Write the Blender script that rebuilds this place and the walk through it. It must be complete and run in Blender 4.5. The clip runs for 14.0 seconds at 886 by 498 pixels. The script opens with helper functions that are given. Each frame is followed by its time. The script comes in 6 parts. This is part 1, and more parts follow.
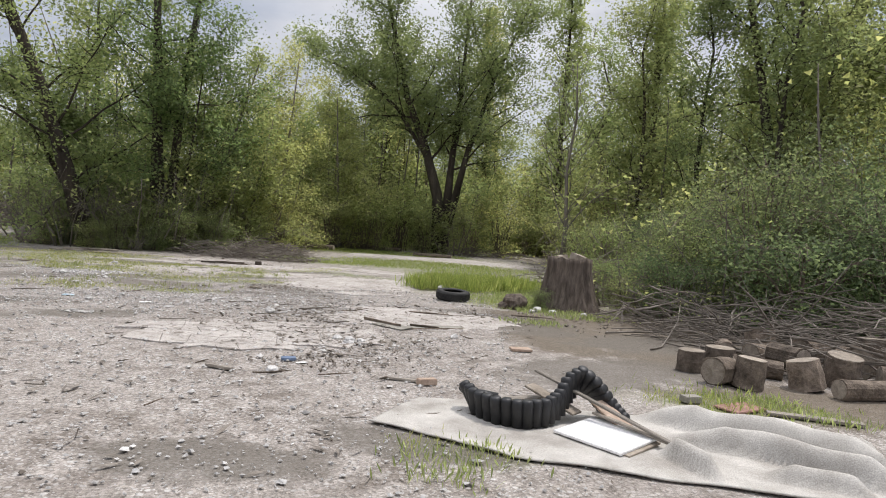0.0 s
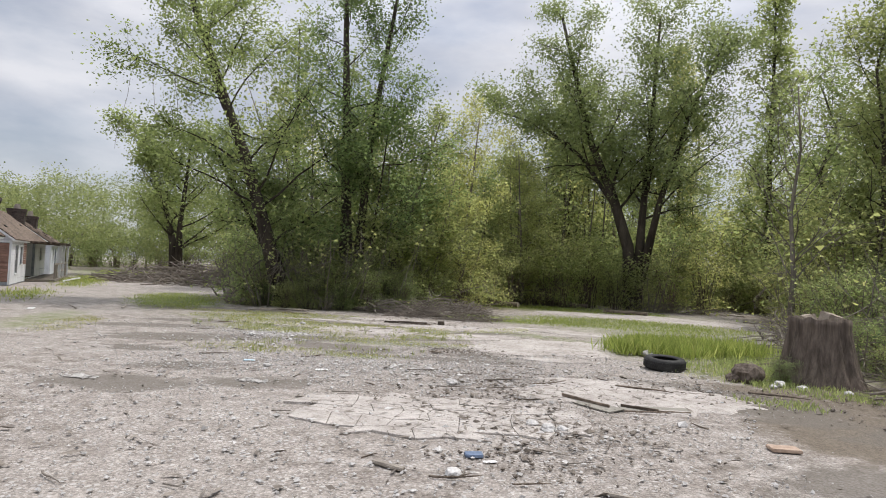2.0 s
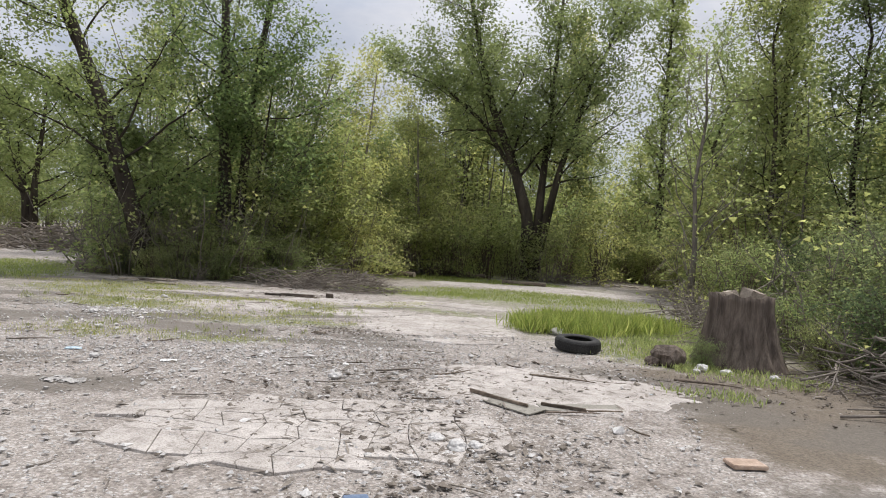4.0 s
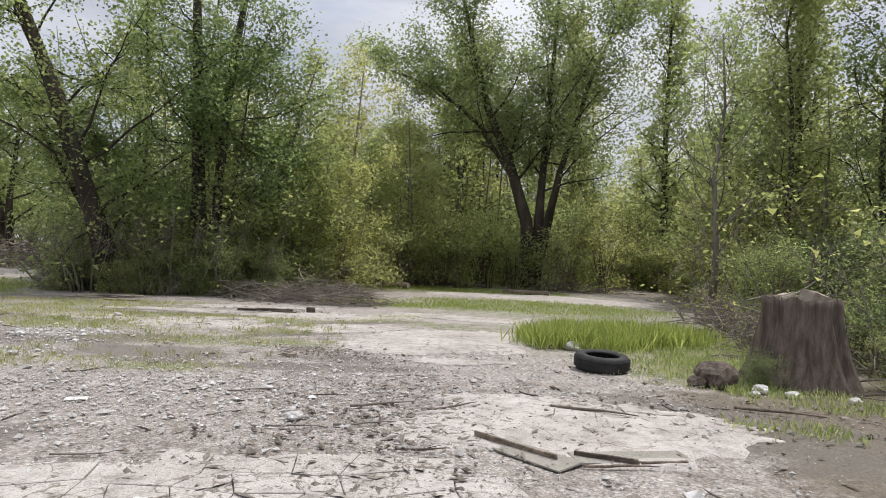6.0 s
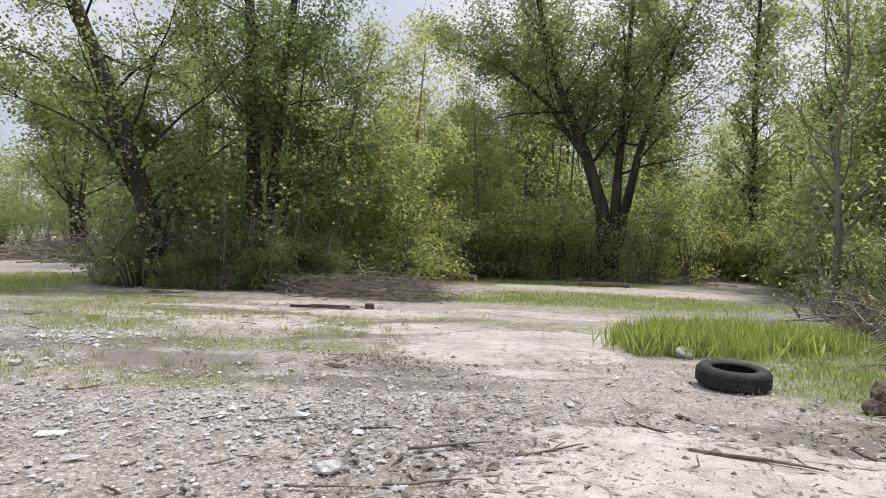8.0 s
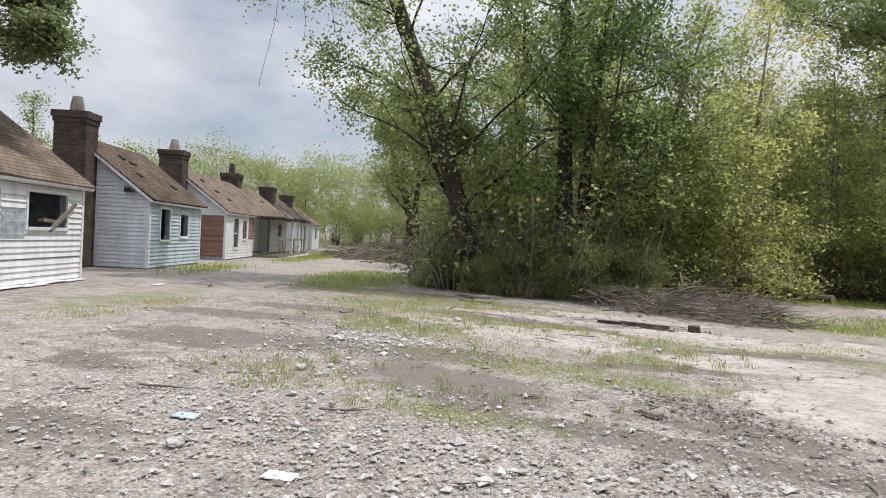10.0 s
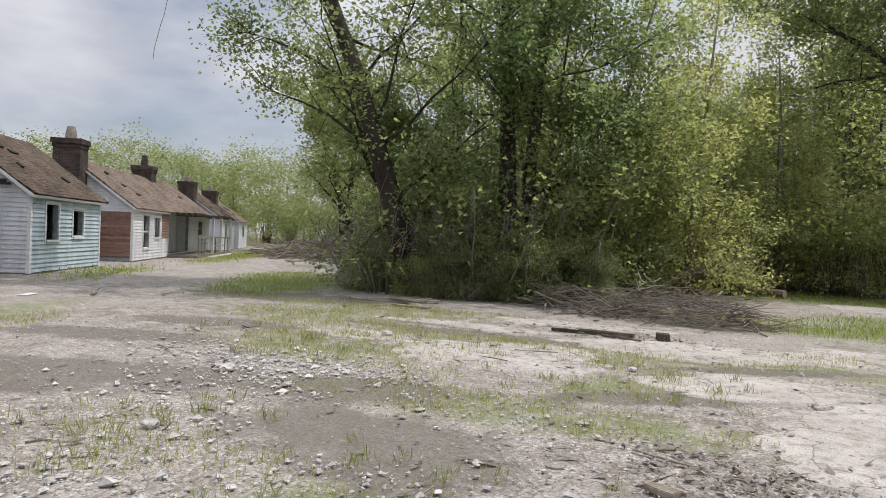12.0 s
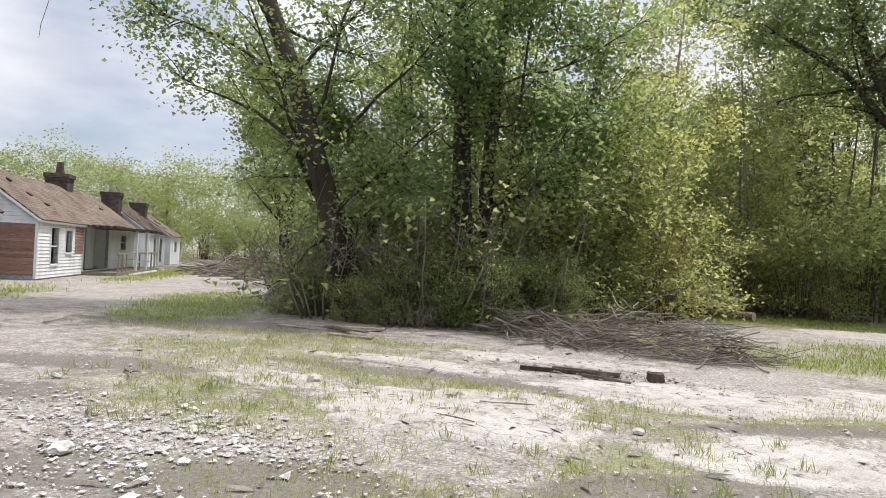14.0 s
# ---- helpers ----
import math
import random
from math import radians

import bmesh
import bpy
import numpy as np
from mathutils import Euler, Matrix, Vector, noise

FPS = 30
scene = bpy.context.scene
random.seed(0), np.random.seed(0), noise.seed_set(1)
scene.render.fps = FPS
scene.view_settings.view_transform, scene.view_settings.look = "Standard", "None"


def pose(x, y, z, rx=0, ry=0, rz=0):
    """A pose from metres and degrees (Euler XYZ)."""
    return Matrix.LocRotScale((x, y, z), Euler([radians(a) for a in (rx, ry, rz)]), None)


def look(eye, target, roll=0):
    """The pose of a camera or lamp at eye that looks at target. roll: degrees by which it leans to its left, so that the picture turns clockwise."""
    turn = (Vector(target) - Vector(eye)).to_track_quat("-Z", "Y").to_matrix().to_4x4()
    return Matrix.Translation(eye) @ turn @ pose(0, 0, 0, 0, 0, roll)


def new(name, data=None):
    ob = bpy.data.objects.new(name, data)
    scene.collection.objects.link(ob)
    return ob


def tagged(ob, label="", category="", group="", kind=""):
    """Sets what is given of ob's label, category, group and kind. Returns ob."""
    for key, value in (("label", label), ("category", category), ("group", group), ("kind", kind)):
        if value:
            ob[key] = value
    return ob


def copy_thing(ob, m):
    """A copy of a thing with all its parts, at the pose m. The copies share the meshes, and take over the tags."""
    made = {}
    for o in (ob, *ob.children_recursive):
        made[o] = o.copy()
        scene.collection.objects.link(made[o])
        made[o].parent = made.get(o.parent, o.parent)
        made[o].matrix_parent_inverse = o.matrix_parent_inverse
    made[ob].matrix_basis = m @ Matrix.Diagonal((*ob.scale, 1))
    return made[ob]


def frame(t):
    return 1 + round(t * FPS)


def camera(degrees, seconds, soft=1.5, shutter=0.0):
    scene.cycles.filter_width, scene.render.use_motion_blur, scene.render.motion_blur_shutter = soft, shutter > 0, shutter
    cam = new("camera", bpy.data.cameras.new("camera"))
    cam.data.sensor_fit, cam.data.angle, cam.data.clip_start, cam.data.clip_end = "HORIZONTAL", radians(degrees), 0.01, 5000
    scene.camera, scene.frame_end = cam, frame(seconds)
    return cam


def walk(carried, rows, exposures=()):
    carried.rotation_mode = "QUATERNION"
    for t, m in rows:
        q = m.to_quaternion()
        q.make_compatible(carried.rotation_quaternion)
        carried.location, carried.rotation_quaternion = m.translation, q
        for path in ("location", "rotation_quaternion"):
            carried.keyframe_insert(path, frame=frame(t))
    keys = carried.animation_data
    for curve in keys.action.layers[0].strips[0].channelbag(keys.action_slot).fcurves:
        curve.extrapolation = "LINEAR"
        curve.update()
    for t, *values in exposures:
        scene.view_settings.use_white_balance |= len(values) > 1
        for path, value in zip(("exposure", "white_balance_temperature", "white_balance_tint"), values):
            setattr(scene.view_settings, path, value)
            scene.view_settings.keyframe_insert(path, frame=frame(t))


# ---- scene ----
cam = camera(68.5, 14.0, 0.95)

PATH = [
    (0, (1.257, -0.058, 1.726), (1.268, 1.941, 1.651), 4.0),
    (0.5, (1.271, 0.336, 1.774), (0.889, 2.299, 1.766), 2.5),
    (1, (1.097, 0.764, 1.754), (0.656, 2.715, 1.798), 2.8),
    (1.5, (0.992, 1.193, 1.731), (0.531, 3.138, 1.788), 2.6),
    (2, (0.865, 1.626, 1.727), (0.321, 3.549, 1.789), 2.7),
    (2.5, (0.705, 2.086, 1.75), (0.146, 4.005, 1.789), 3.2),
    (3, (0.691, 2.536, 1.751), (0.245, 4.486, 1.727), 2.8),
    (3.5, (0.568, 2.99, 1.701), (0.244, 4.963, 1.64), 3.9),
    (3.7, (0.53, 3.186, 1.723), (0.285, 5.171, 1.68), 4.1),
    (5.8, (0.387, 5.245, 1.589), (0.187, 7.234, 1.614), 2.5),
    (6, (0.324, 5.436, 1.548), (0.108, 7.424, 1.566), 2.4),
    (6.5, (0.224, 5.929, 1.586), (-0.01, 7.915, 1.596), 2.5),
    (7, (0.188, 6.386, 1.594), (-0.061, 8.371, 1.615), 2.0),
    (7.2, (0.139, 6.555, 1.572), (-0.162, 8.533, 1.588), 1.8),
    (9.3, (-0.385, 8.466, 1.452), (-0.954, 10.383, 1.405), 1.7),
    (9.5, (-0.448, 8.642, 1.454), (-1.253, 10.473, 1.444), 1.3),
    (10, (-0.721, 8.952, 1.453), (-1.983, 10.503, 1.423), 2.9),
    (10.5, (-0.991, 9.302, 1.48), (-2.381, 10.741, 1.455), 2.7),
    (11, (-1.249, 9.723, 1.515), (-2.679, 11.121, 1.521), 2.2),
    (11.5, (-1.58, 10.15, 1.49), (-2.888, 11.663, 1.486), 2.8),
    (12, (-1.834, 10.61, 1.463), (-2.944, 12.274, 1.43), 2.3),
    (12.5, (-2.088, 11.033, 1.429), (-3.044, 12.788, 1.367), 2.4),
    (13, (-2.312, 11.502, 1.465), (-2.895, 13.414, 1.4), 3.5),
    (13.5, (-2.545, 11.928, 1.481), (-3.246, 13.801, 1.473), 1.9),
    (14, (-2.925, 12.297, 1.473), (-3.899, 14.044, 1.499), 2.6),
]
EXPOSURES = [(t, stops, 6500, 12) for t, stops in ((0, -0.13), (3.7, -0.12), (7.2, -0.04), (9.5, 0.08), (10.1, -0.05), (10.7, -0.24), (11.4, -0.24), (12.5, -0.05), (13.3, 0.08), (14, 0.26))]
walk(cam, [(t, look(eye, target, roll)) for t, eye, target, roll in PATH], EXPOSURES)

# ---- world, sun ----
SUN_AZ = radians(50)          # from +y towards +x
SUN_EL = radians(68)
to_sun = Vector((math.sin(SUN_AZ) * math.cos(SUN_EL), math.cos(SUN_AZ) * math.cos(SUN_EL), math.sin(SUN_EL)))
sun_data = bpy.data.lights.new("sun", "SUN")
sun_data.energy, sun_data.angle, sun_data.color = 3.0, radians(0.6), (1.0, 0.96, 0.905)
sun = new("sun", sun_data)
sun.matrix_world = look(to_sun * 60, (0, 0, 0))

world = bpy.data.worlds.new("sky")
scene.world = world
world.use_nodes = True
wn, wl = world.node_tree.nodes, world.node_tree.links
wn.clear()
sky = wn.new("ShaderNodeTexSky")
sky.sky_type, sky.sun_disc = "NISHITA", False
sky.sun_elevation, sky.sun_rotation = SUN_EL, SUN_AZ
sky.dust_density = 2.0
coord = wn.new("ShaderNodeTexCoord")
wmap = wn.new("ShaderNodeMapping")
wmap.inputs["Scale"].default_value = (1, 1, 2.6)
cloud = wn.new("ShaderNodeTexNoise")
cloud.inputs["Scale"].default_value, cloud.inputs["Detail"].default_value = 2.3, 7
cloud.inputs["Roughness"].default_value = 0.55
ramp = wn.new("ShaderNodeValToRGB")
ramp.color_ramp.elements[0].position, ramp.color_ramp.elements[1].position = 0.3, 0.56
ramp.color_ramp.elements[0].color = (0.3, 0.3, 0.3, 1)
shade = wn.new("ShaderNodeTexNoise")
shade.inputs["Scale"].default_value, shade.inputs["Detail"].default_value = 5.0, 6
sramp = wn.new("ShaderNodeValToRGB")
sramp.color_ramp.elements[0].position, sramp.color_ramp.elements[1].position = 0.35, 0.65
sramp.color_ramp.elements[0].color, sramp.color_ramp.elements[1].color = (5.6, 5.85, 6.5, 1), (7.7, 7.9, 8.35, 1)
mix = wn.new("ShaderNodeMix")
mix.data_type = "RGBA"
height = wn.new("ShaderNodeSeparateXYZ")
rise = wn.new("ShaderNodeMapRange")
rise.inputs["From Min"].default_value = 0.3
rise.inputs["To Min"].default_value, rise.inputs["To Max"].default_value = 1.0, 2.5
lit = wn.new("ShaderNodeVectorMath")
lit.operation = "SCALE"
back = wn.new("ShaderNodeBackground")
back.inputs["Strength"].default_value = 0.11
wout = wn.new("ShaderNodeOutputWorld")
wl.new(coord.outputs["Generated"], wmap.inputs["Vector"])
wl.new(wmap.outputs["Vector"], cloud.inputs["Vector"])
wl.new(wmap.outputs["Vector"], shade.inputs["Vector"])
wl.new(cloud.outputs["Fac"], ramp.inputs["Fac"])
wl.new(shade.outputs["Fac"], sramp.inputs["Fac"])
wl.new(ramp.outputs["Color"], mix.inputs["Factor"])
wl.new(sky.outputs["Color"], mix.inputs["A"])
wl.new(sramp.outputs["Color"], mix.inputs["B"])
wl.new(coord.outputs["Generated"], height.inputs["Vector"])
wl.new(height.outputs["Z"], rise.inputs["Value"])
wl.new(next(o for o in mix.outputs if o.type == "RGBA"), lit.inputs[0])
wl.new(rise.outputs["Result"], lit.inputs["Scale"])
wl.new(lit.outputs["Vector"], back.inputs["Color"])
wl.new(back.outputs["Background"], wout.inputs["Surface"])


# ---- materials ----
class Nodes:
    """Short way to write a node material."""

    def __init__(self, name):
        self.mat = bpy.data.materials.new(name)
        self.mat.use_nodes = True
        self.tree = self.mat.node_tree
        self.tree.nodes.clear()
        self.out = self.tree.nodes.new("ShaderNodeOutputMaterial")

    def add(self, kind, **inputs):
        n = self.tree.nodes.new("ShaderNode" + kind)
        for k, v in inputs.items():
            self.put(n, k.replace("_", " "), v)
        return n

    def put(self, n, key, v):
        if isinstance(v, tuple) and len(v) == 2 and hasattr(v[0], "outputs"):
            self.tree.links.new(v[0].outputs[v[1]], n.inputs[key])
        else:
            n.inputs[key].default_value = (*v, 1) if isinstance(v, tuple) and len(v) == 3 and n.inputs[key].type == "RGBA" else v

    def noise(self, vec, scale, detail=4.0, rough=0.55):
        return (self.add("TexNoise", Vector=vec, Scale=scale, Detail=detail, Roughness=rough), "Fac")

    def ramp(self, fac, stops):
        n = self.add("ValToRGB", Fac=fac)
        el = n.color_ramp.elements
        while len(el) < len(stops):
            el.new(0.5)
        for e, (p, c) in zip(el, stops):
            e.position, e.color = p, (*c, 1) if len(c) == 3 else c
        return (n, "Color")

    def mixed(self, fac, a, b, mode="MIX"):
        n = self.tree.nodes.new("ShaderNodeMix")
        n.data_type, n.blend_type = "RGBA", mode
        for key, v in (("Factor", fac), ("A", a), ("B", b)):
            if isinstance(v, tuple) and len(v) == 3:
                v = (*v, 1)
            i = next(s for s in n.inputs if s.name == key and (s.type == "VALUE" if key == "Factor" else s.type == "RGBA"))
            if isinstance(v, tuple) and len(v) == 2:
                self.tree.links.new(v[0].outputs[v[1]], i)
            else:
                i.default_value = v
        return (n, next(k for k, s in enumerate(n.outputs) if s.type == "RGBA"))

    def math(self, op, a, b=0.0, clamp=False):
        n = self.tree.nodes.new("ShaderNodeMath")
        n.operation, n.use_clamp = op, clamp
        self.put(n, 0, a), self.put(n, 1, b)
        return (n, 0)

    def finish(self, colour, rough=0.8, bump=None, strength=0.4, distance=0.02, metallic=0.0, spec=0.3):
        p = self.add("BsdfPrincipled", Base_Color=colour, Roughness=rough, Metallic=metallic)
        self.put(p, "Specular IOR Level", spec)
        if bump:
            b = self.add("Bump", Height=bump, Strength=strength, Distance=distance)
            self.put(p, "Normal", (b, "Normal"))
        self.tree.links.new(p.outputs[0], self.out.inputs["Surface"])
        return self.mat


def obj_vec(n):
    return (n.add("TexCoord"), "Object")


def world_vec(n):
    return (n.add("NewGeometry"), "Position")


def plain(name, a, b, scale=6.0, rough=0.8, bump=0.3, stretch=(1, 1, 1), distance=0.01, vary=0.25, spec=0.3, fine=45.0):
    """Two tones by noise at two scales, a little different on every object."""
    n = Nodes(name)
    m = n.add("Mapping", Vector=obj_vec(n), Scale=stretch)
    big = n.noise((m, 0), scale)
    small = n.noise((m, 0), fine, 5)
    col = n.ramp(big, [(0.3, a), (0.7, b)])
    col = n.mixed(0.55, col, n.ramp(small, [(0.3, (0.55, 0.55, 0.55)), (0.7, (1.25, 1.25, 1.25))]), "MULTIPLY")
    rnd = (n.add("ObjectInfo"), "Random")
    col = n.mixed(1.0, col, n.ramp(rnd, [(0.0, (1 - vary,) * 3), (1.0, (1 + vary,) * 3)]), "MULTIPLY")
    return n.finish(col, rough, small, bump, distance, spec=spec)


def slab_material():
    n = Nodes("old_concrete")
    vec = world_vec(n)
    big, mid, fine = n.noise(vec, 1.1, 6, 0.6), n.noise(vec, 6, 8, 0.7), n.noise(vec, 60, 6, 0.7)
    col = n.ramp(big, [(0.3, (0.33, 0.3, 0.27)), (0.7, (0.49, 0.456, 0.42))])
    col = n.mixed(0.8, col, n.ramp(mid, [(0.32, (0.5, 0.48, 0.45)), (0.5, (1.0, 1.0, 1.0)), (0.7, (1.15, 1.15, 1.15))]), "MULTIPLY")
    col = n.mixed(0.6, col, n.ramp(fine, [(0.38, (0.45, 0.43, 0.41)), (0.5, (1.0, 1.0, 1.0)), (0.64, (1.3, 1.3, 1.3))]), "MULTIPLY")
    wob = n.add("VectorMath")
    wob.operation = "ADD"
    n.put(wob, 0, vec)
    n.put(wob, 1, (n.add("TexNoise", Vector=vec, Scale=2.0, Detail=4.0), "Color"))
    cr = n.add("TexVoronoi", Vector=(wob, 0), Scale=0.9)
    cr.feature = "DISTANCE_TO_EDGE"
    line = n.ramp((cr, "Distance"), [(0.0, (0.3, 0.27, 0.23)), (0.012, (1, 1, 1))])
    col = n.mixed(0.85, col, line, "MULTIPLY")
    return n.finish(col, 0.92, n.math("ADD", mid, fine), 0.5, 0.012, spec=0.15)


def ellipse(n, vec, wob, cx, cy, rx, ry, rot=0.0, soft=0.35):
    """1 inside a ragged ellipse on the ground, 0 outside."""
    m = n.tree.nodes.new("ShaderNodeMapping")
    m.vector_type = "TEXTURE"
    n.put(m, "Vector", vec)
    m.inputs["Location"].default_value = (cx, cy, 0)
    m.inputs["Rotation"].default_value = (0, 0, radians(rot))
    m.inputs["Scale"].default_value = (rx, ry, 1000)
    d = n.tree.nodes.new("ShaderNodeVectorMath")
    d.operation = "LENGTH"
    n.put(d, 0, (m, 0))
    e = n.math("ADD", (d, "Value"), wob)
    r = n.add("MapRange", Value=e)
    r.interpolation_type = "SMOOTHSTEP"
    for k, v in (("From Min", 1.0 - soft), ("From Max", 1.0 + soft), ("To Min", 1.0), ("To Max", 0.0)):
        r.inputs[k].default_value = v
    return (r, 0)


# dirt, damp and green patches of the lot: centre, radii, turn
DAMP = [(-5.0, 14.3, 1.25, 0.6, 10), (-6.0, 15.3, 0.7, 0.35, 0), (-5.7, 9.0, 1.1, 0.55, 10), (-4.2, 9.9, 0.8, 0.4, 20), (-8.2, 14.2, 1.8, 0.6, 25), (-10.5, 15.4, 1.6, 0.5, 30),
        (3.6, 8.2, 1.5, 0.9, 20), (4.9, 10.6, 1.4, 0.8, 15), (-10.6, 17.2, 1.5, 0.5, 20), (-1.9, 14.6, 0.6, 0.4, 0), (-2.9, 19.4, 1.3, 0.22, 35), (-6.9, 19.4, 2.2, 0.3, 8), (-3.6, 17.0, 1.2, 0.3, 40), (-13.0, 21.0, 2.5, 1.0, 20), (-2.2, 13.9, 1.6, 0.3, 10), (-8.6, 13.4, 1.2, 0.4, 20),
        (1.2, 5.0, 0.9, 0.35, -20), (2.9, 11.6, 1.0, 0.9, -30), (2.4, 12.7, 1.3, 0.4, -20), (-5.9, 15.3, 1.0, 0.55, 30), (-4.3, 14.0, 0.8, 0.6, 20), (-5.9, 10.7, 0.8, 0.4, 20), (-0.2, 4.4, 0.8, 0.4, 0), (-7.9, 12.0, 0.7, 0.4, 0)]
# leaf litter and brown soil; round stump and logs also painted-in shade
LITTER_AND_SHADE = [(5.0, 9.9, 1.6, 1.6, 0), (3.3, 10.3, 0.9, 1.4, 10), (5.6, 7.2, 1.6, 0.9, 0), (3.9, 11.2, 1.7, 1.0, -25), (3.4, 12.9, 1.4, 0.7, -25), (4.4, 14.0, 1.8, 1.3, 0), (4.2, 16.6, 1.6, 2.2, 0), (9.5, 16.0, 4.6, 8.5, 0), (-12.5, 27.5, 5.0, 3.2, 0), (0.0, 51.0, 16.0, 9.0, 0), (5.2, 12.6, 1.8, 2.2, 0),
          (-7.0, 37.0, 5.0, 6.0, 0), (11.0, 32.0, 4.5, 12.0, 0), (-30.0, 47.0, 12.0, 6.0, 20), (13.0, 7.0, 6.0, 5.0, 0), (0.0, 78.0, 60.0, 30.0, 0), (34.0, 36.0, 20.0, 40.0, 0), (-70.0, 92.0, 60.0, 24.0, 0)]
GREEN = [(-4.6, 19.2, 1.9, 0.35, 12), (-3.9, 17.3, 0.5, 1.1, -20), (-7.2, 18.9, 1.4, 0.35, 10), (-2.6, 20.4, 0.5, 1.3, -30), (-4.6, 15.6, 2.2, 0.5, 12), (-10.5, 21.0, 3.0, 0.6, 15), (-7.8, 17.2, 1.8, 0.9, 15), (-4.0, 13.3, 0.8, 0.3, 5), (-9.8, 19.5, 2.2, 1.0, 20), (-3.6, 25.2, 2.8, 1.5, -10),
         (1.2, 26.0, 4.0, 3.2, -10), (2.5, 19.2, 2.3, 2.8, 0), (4.4, 17.2, 1.6, 2.2, 0), (-16.3, 23.8, 4.6, 1.6, 128),
         (3.1, 14.6, 1.3, 0.7, -20), (-5.0, 18.7, 1.6, 0.3, -15), (4.6, 6.9, 1.0, 0.4, -10), (1.55, 4.9, 0.5, 0.25, -20),
         (-22.0, 22.0, 3.0, 0.7, 132), (-32.0, 35.0, 9.0, 0.9, 131), (-13.5, 15.0, 2.5, 0.6, 120), (-1.6, 19.8, 2.2, 0.5, -20),
         (-2.5, 34.0, 6.0, 2.2, 0), (-46.0, 52.0, 9.0, 3.0, 130)]


def ground_material():
    n = Nodes("gravel_and_dirt")
    vec = world_vec(n)
    wob = n.math("MULTIPLY", n.math("SUBTRACT", n.noise(vec, 1.6, 6, 0.62), 0.5), 1.7)
    grain = n.noise(vec, 38, 8, 0.75)
    mid = n.noise(vec, 3.2, 8, 0.65)
    patch = n.noise(vec, 0.45, 5, 0.6)
    vor = n.add("TexVoronoi", Vector=vec, Scale=42.0, Randomness=1.0)
    base = n.ramp(mid, [(0.36, (0.185, 0.16, 0.138)), (0.5, (0.27, 0.243, 0.218)), (0.64, (0.372, 0.341, 0.312))])
    base = n.mixed(n.ramp(patch, [(0.42, (0, 0, 0)), (0.62, (0.75, 0.75, 0.75))]), base, (0.335, 0.306, 0.278))
    pebble = n.ramp((vor, "Color"), [(0.1, (0.55, 0.53, 0.5)), (0.6, (1.05, 1.04, 1.02)), (0.95, (1.5, 1.48, 1.45))])
    base = n.mixed(0.6, base, pebble, "MULTIPLY")
    base = n.mixed(0.5, base, n.ramp(grain, [(0.40, (0.4, 0.385, 0.365)), (0.5, (1.0, 1.0, 1.0)), (0.62, (1.5, 1.5, 1.5))]), "MULTIPLY")
    where = n.ramp(n.noise(vec, 0.9, 6, 0.65), [(0.35, (0.1, 0.1, 0.1)), (0.6, (1, 1, 1))])
    chips = None
    for scale, cut in ((15.0, 0.52), (37.0, 0.45)):
        cell = n.add("TexVoronoi", Vector=vec, Scale=scale, Randomness=1.0)
        pick = n.ramp((cell, "Color"), [(cut, (0, 0, 0)), (cut + 0.02, (1, 1, 1))])
        body = n.ramp((cell, "Distance"), [(0.26, (1, 1, 1)), (0.36, (0, 0, 0))])
        one = n.math("MULTIPLY", n.math("MULTIPLY", pick, body), where)
        chips = one if chips is None else n.math("MAXIMUM", chips, one)
    base = n.mixed(n.math("MULTIPLY", chips, 0.75), base, n.ramp(mid, [(0.3, (0.42, 0.40, 0.375)), (0.7, (0.68, 0.665, 0.64))]))

    def union(rows, soft):
        total = None
        for cx, cy, rx, ry, rot in rows:
            e = ellipse(n, vec, wob, cx, cy, rx, ry, rot, soft)
            total = e if total is None else n.math("MAXIMUM", total, e)
        return total

    damp, litter, green = union(DAMP, 0.3), union(LITTER_AND_SHADE, 0.35), union(GREEN, 0.5)
    # brown litter colour, which also carries the shade painted round the stump
    base = n.mixed(n.math("MULTIPLY", litter, 0.85), base, n.ramp(grain, [(0.3, (0.07, 0.055, 0.04)), (0.7, (0.2, 0.165, 0.12))]))
    blotch = n.ramp(n.noise(vec, 2.6, 7, 0.7), [(0.36, (0.1, 0.1, 0.1)), (0.58, (1, 1, 1))])
    base = n.mixed(n.math("MULTIPLY", n.math("MULTIPLY", green, blotch), 0.7), base, n.ramp(grain, [(0.3, (0.08, 0.11, 0.03)), (0.7, (0.24, 0.27, 0.10))]))
    base = n.mixed(n.math("MULTIPLY", damp, 0.8), base, n.ramp(grain, [(0.3, (0.10, 0.088, 0.072)), (0.7, (0.20, 0.18, 0.155))]))
    height = n.math("ADD", n.math("MULTIPLY", (vor, "Distance"), 0.6), grain)
    height = n.math("ADD", height, n.math("MULTIPLY", mid, 2.0))
    height = n.math("ADD", height, n.math("MULTIPLY", chips, 0.5))
    return n.finish(base, 0.92, height, 0.5, 0.025, spec=0.15)


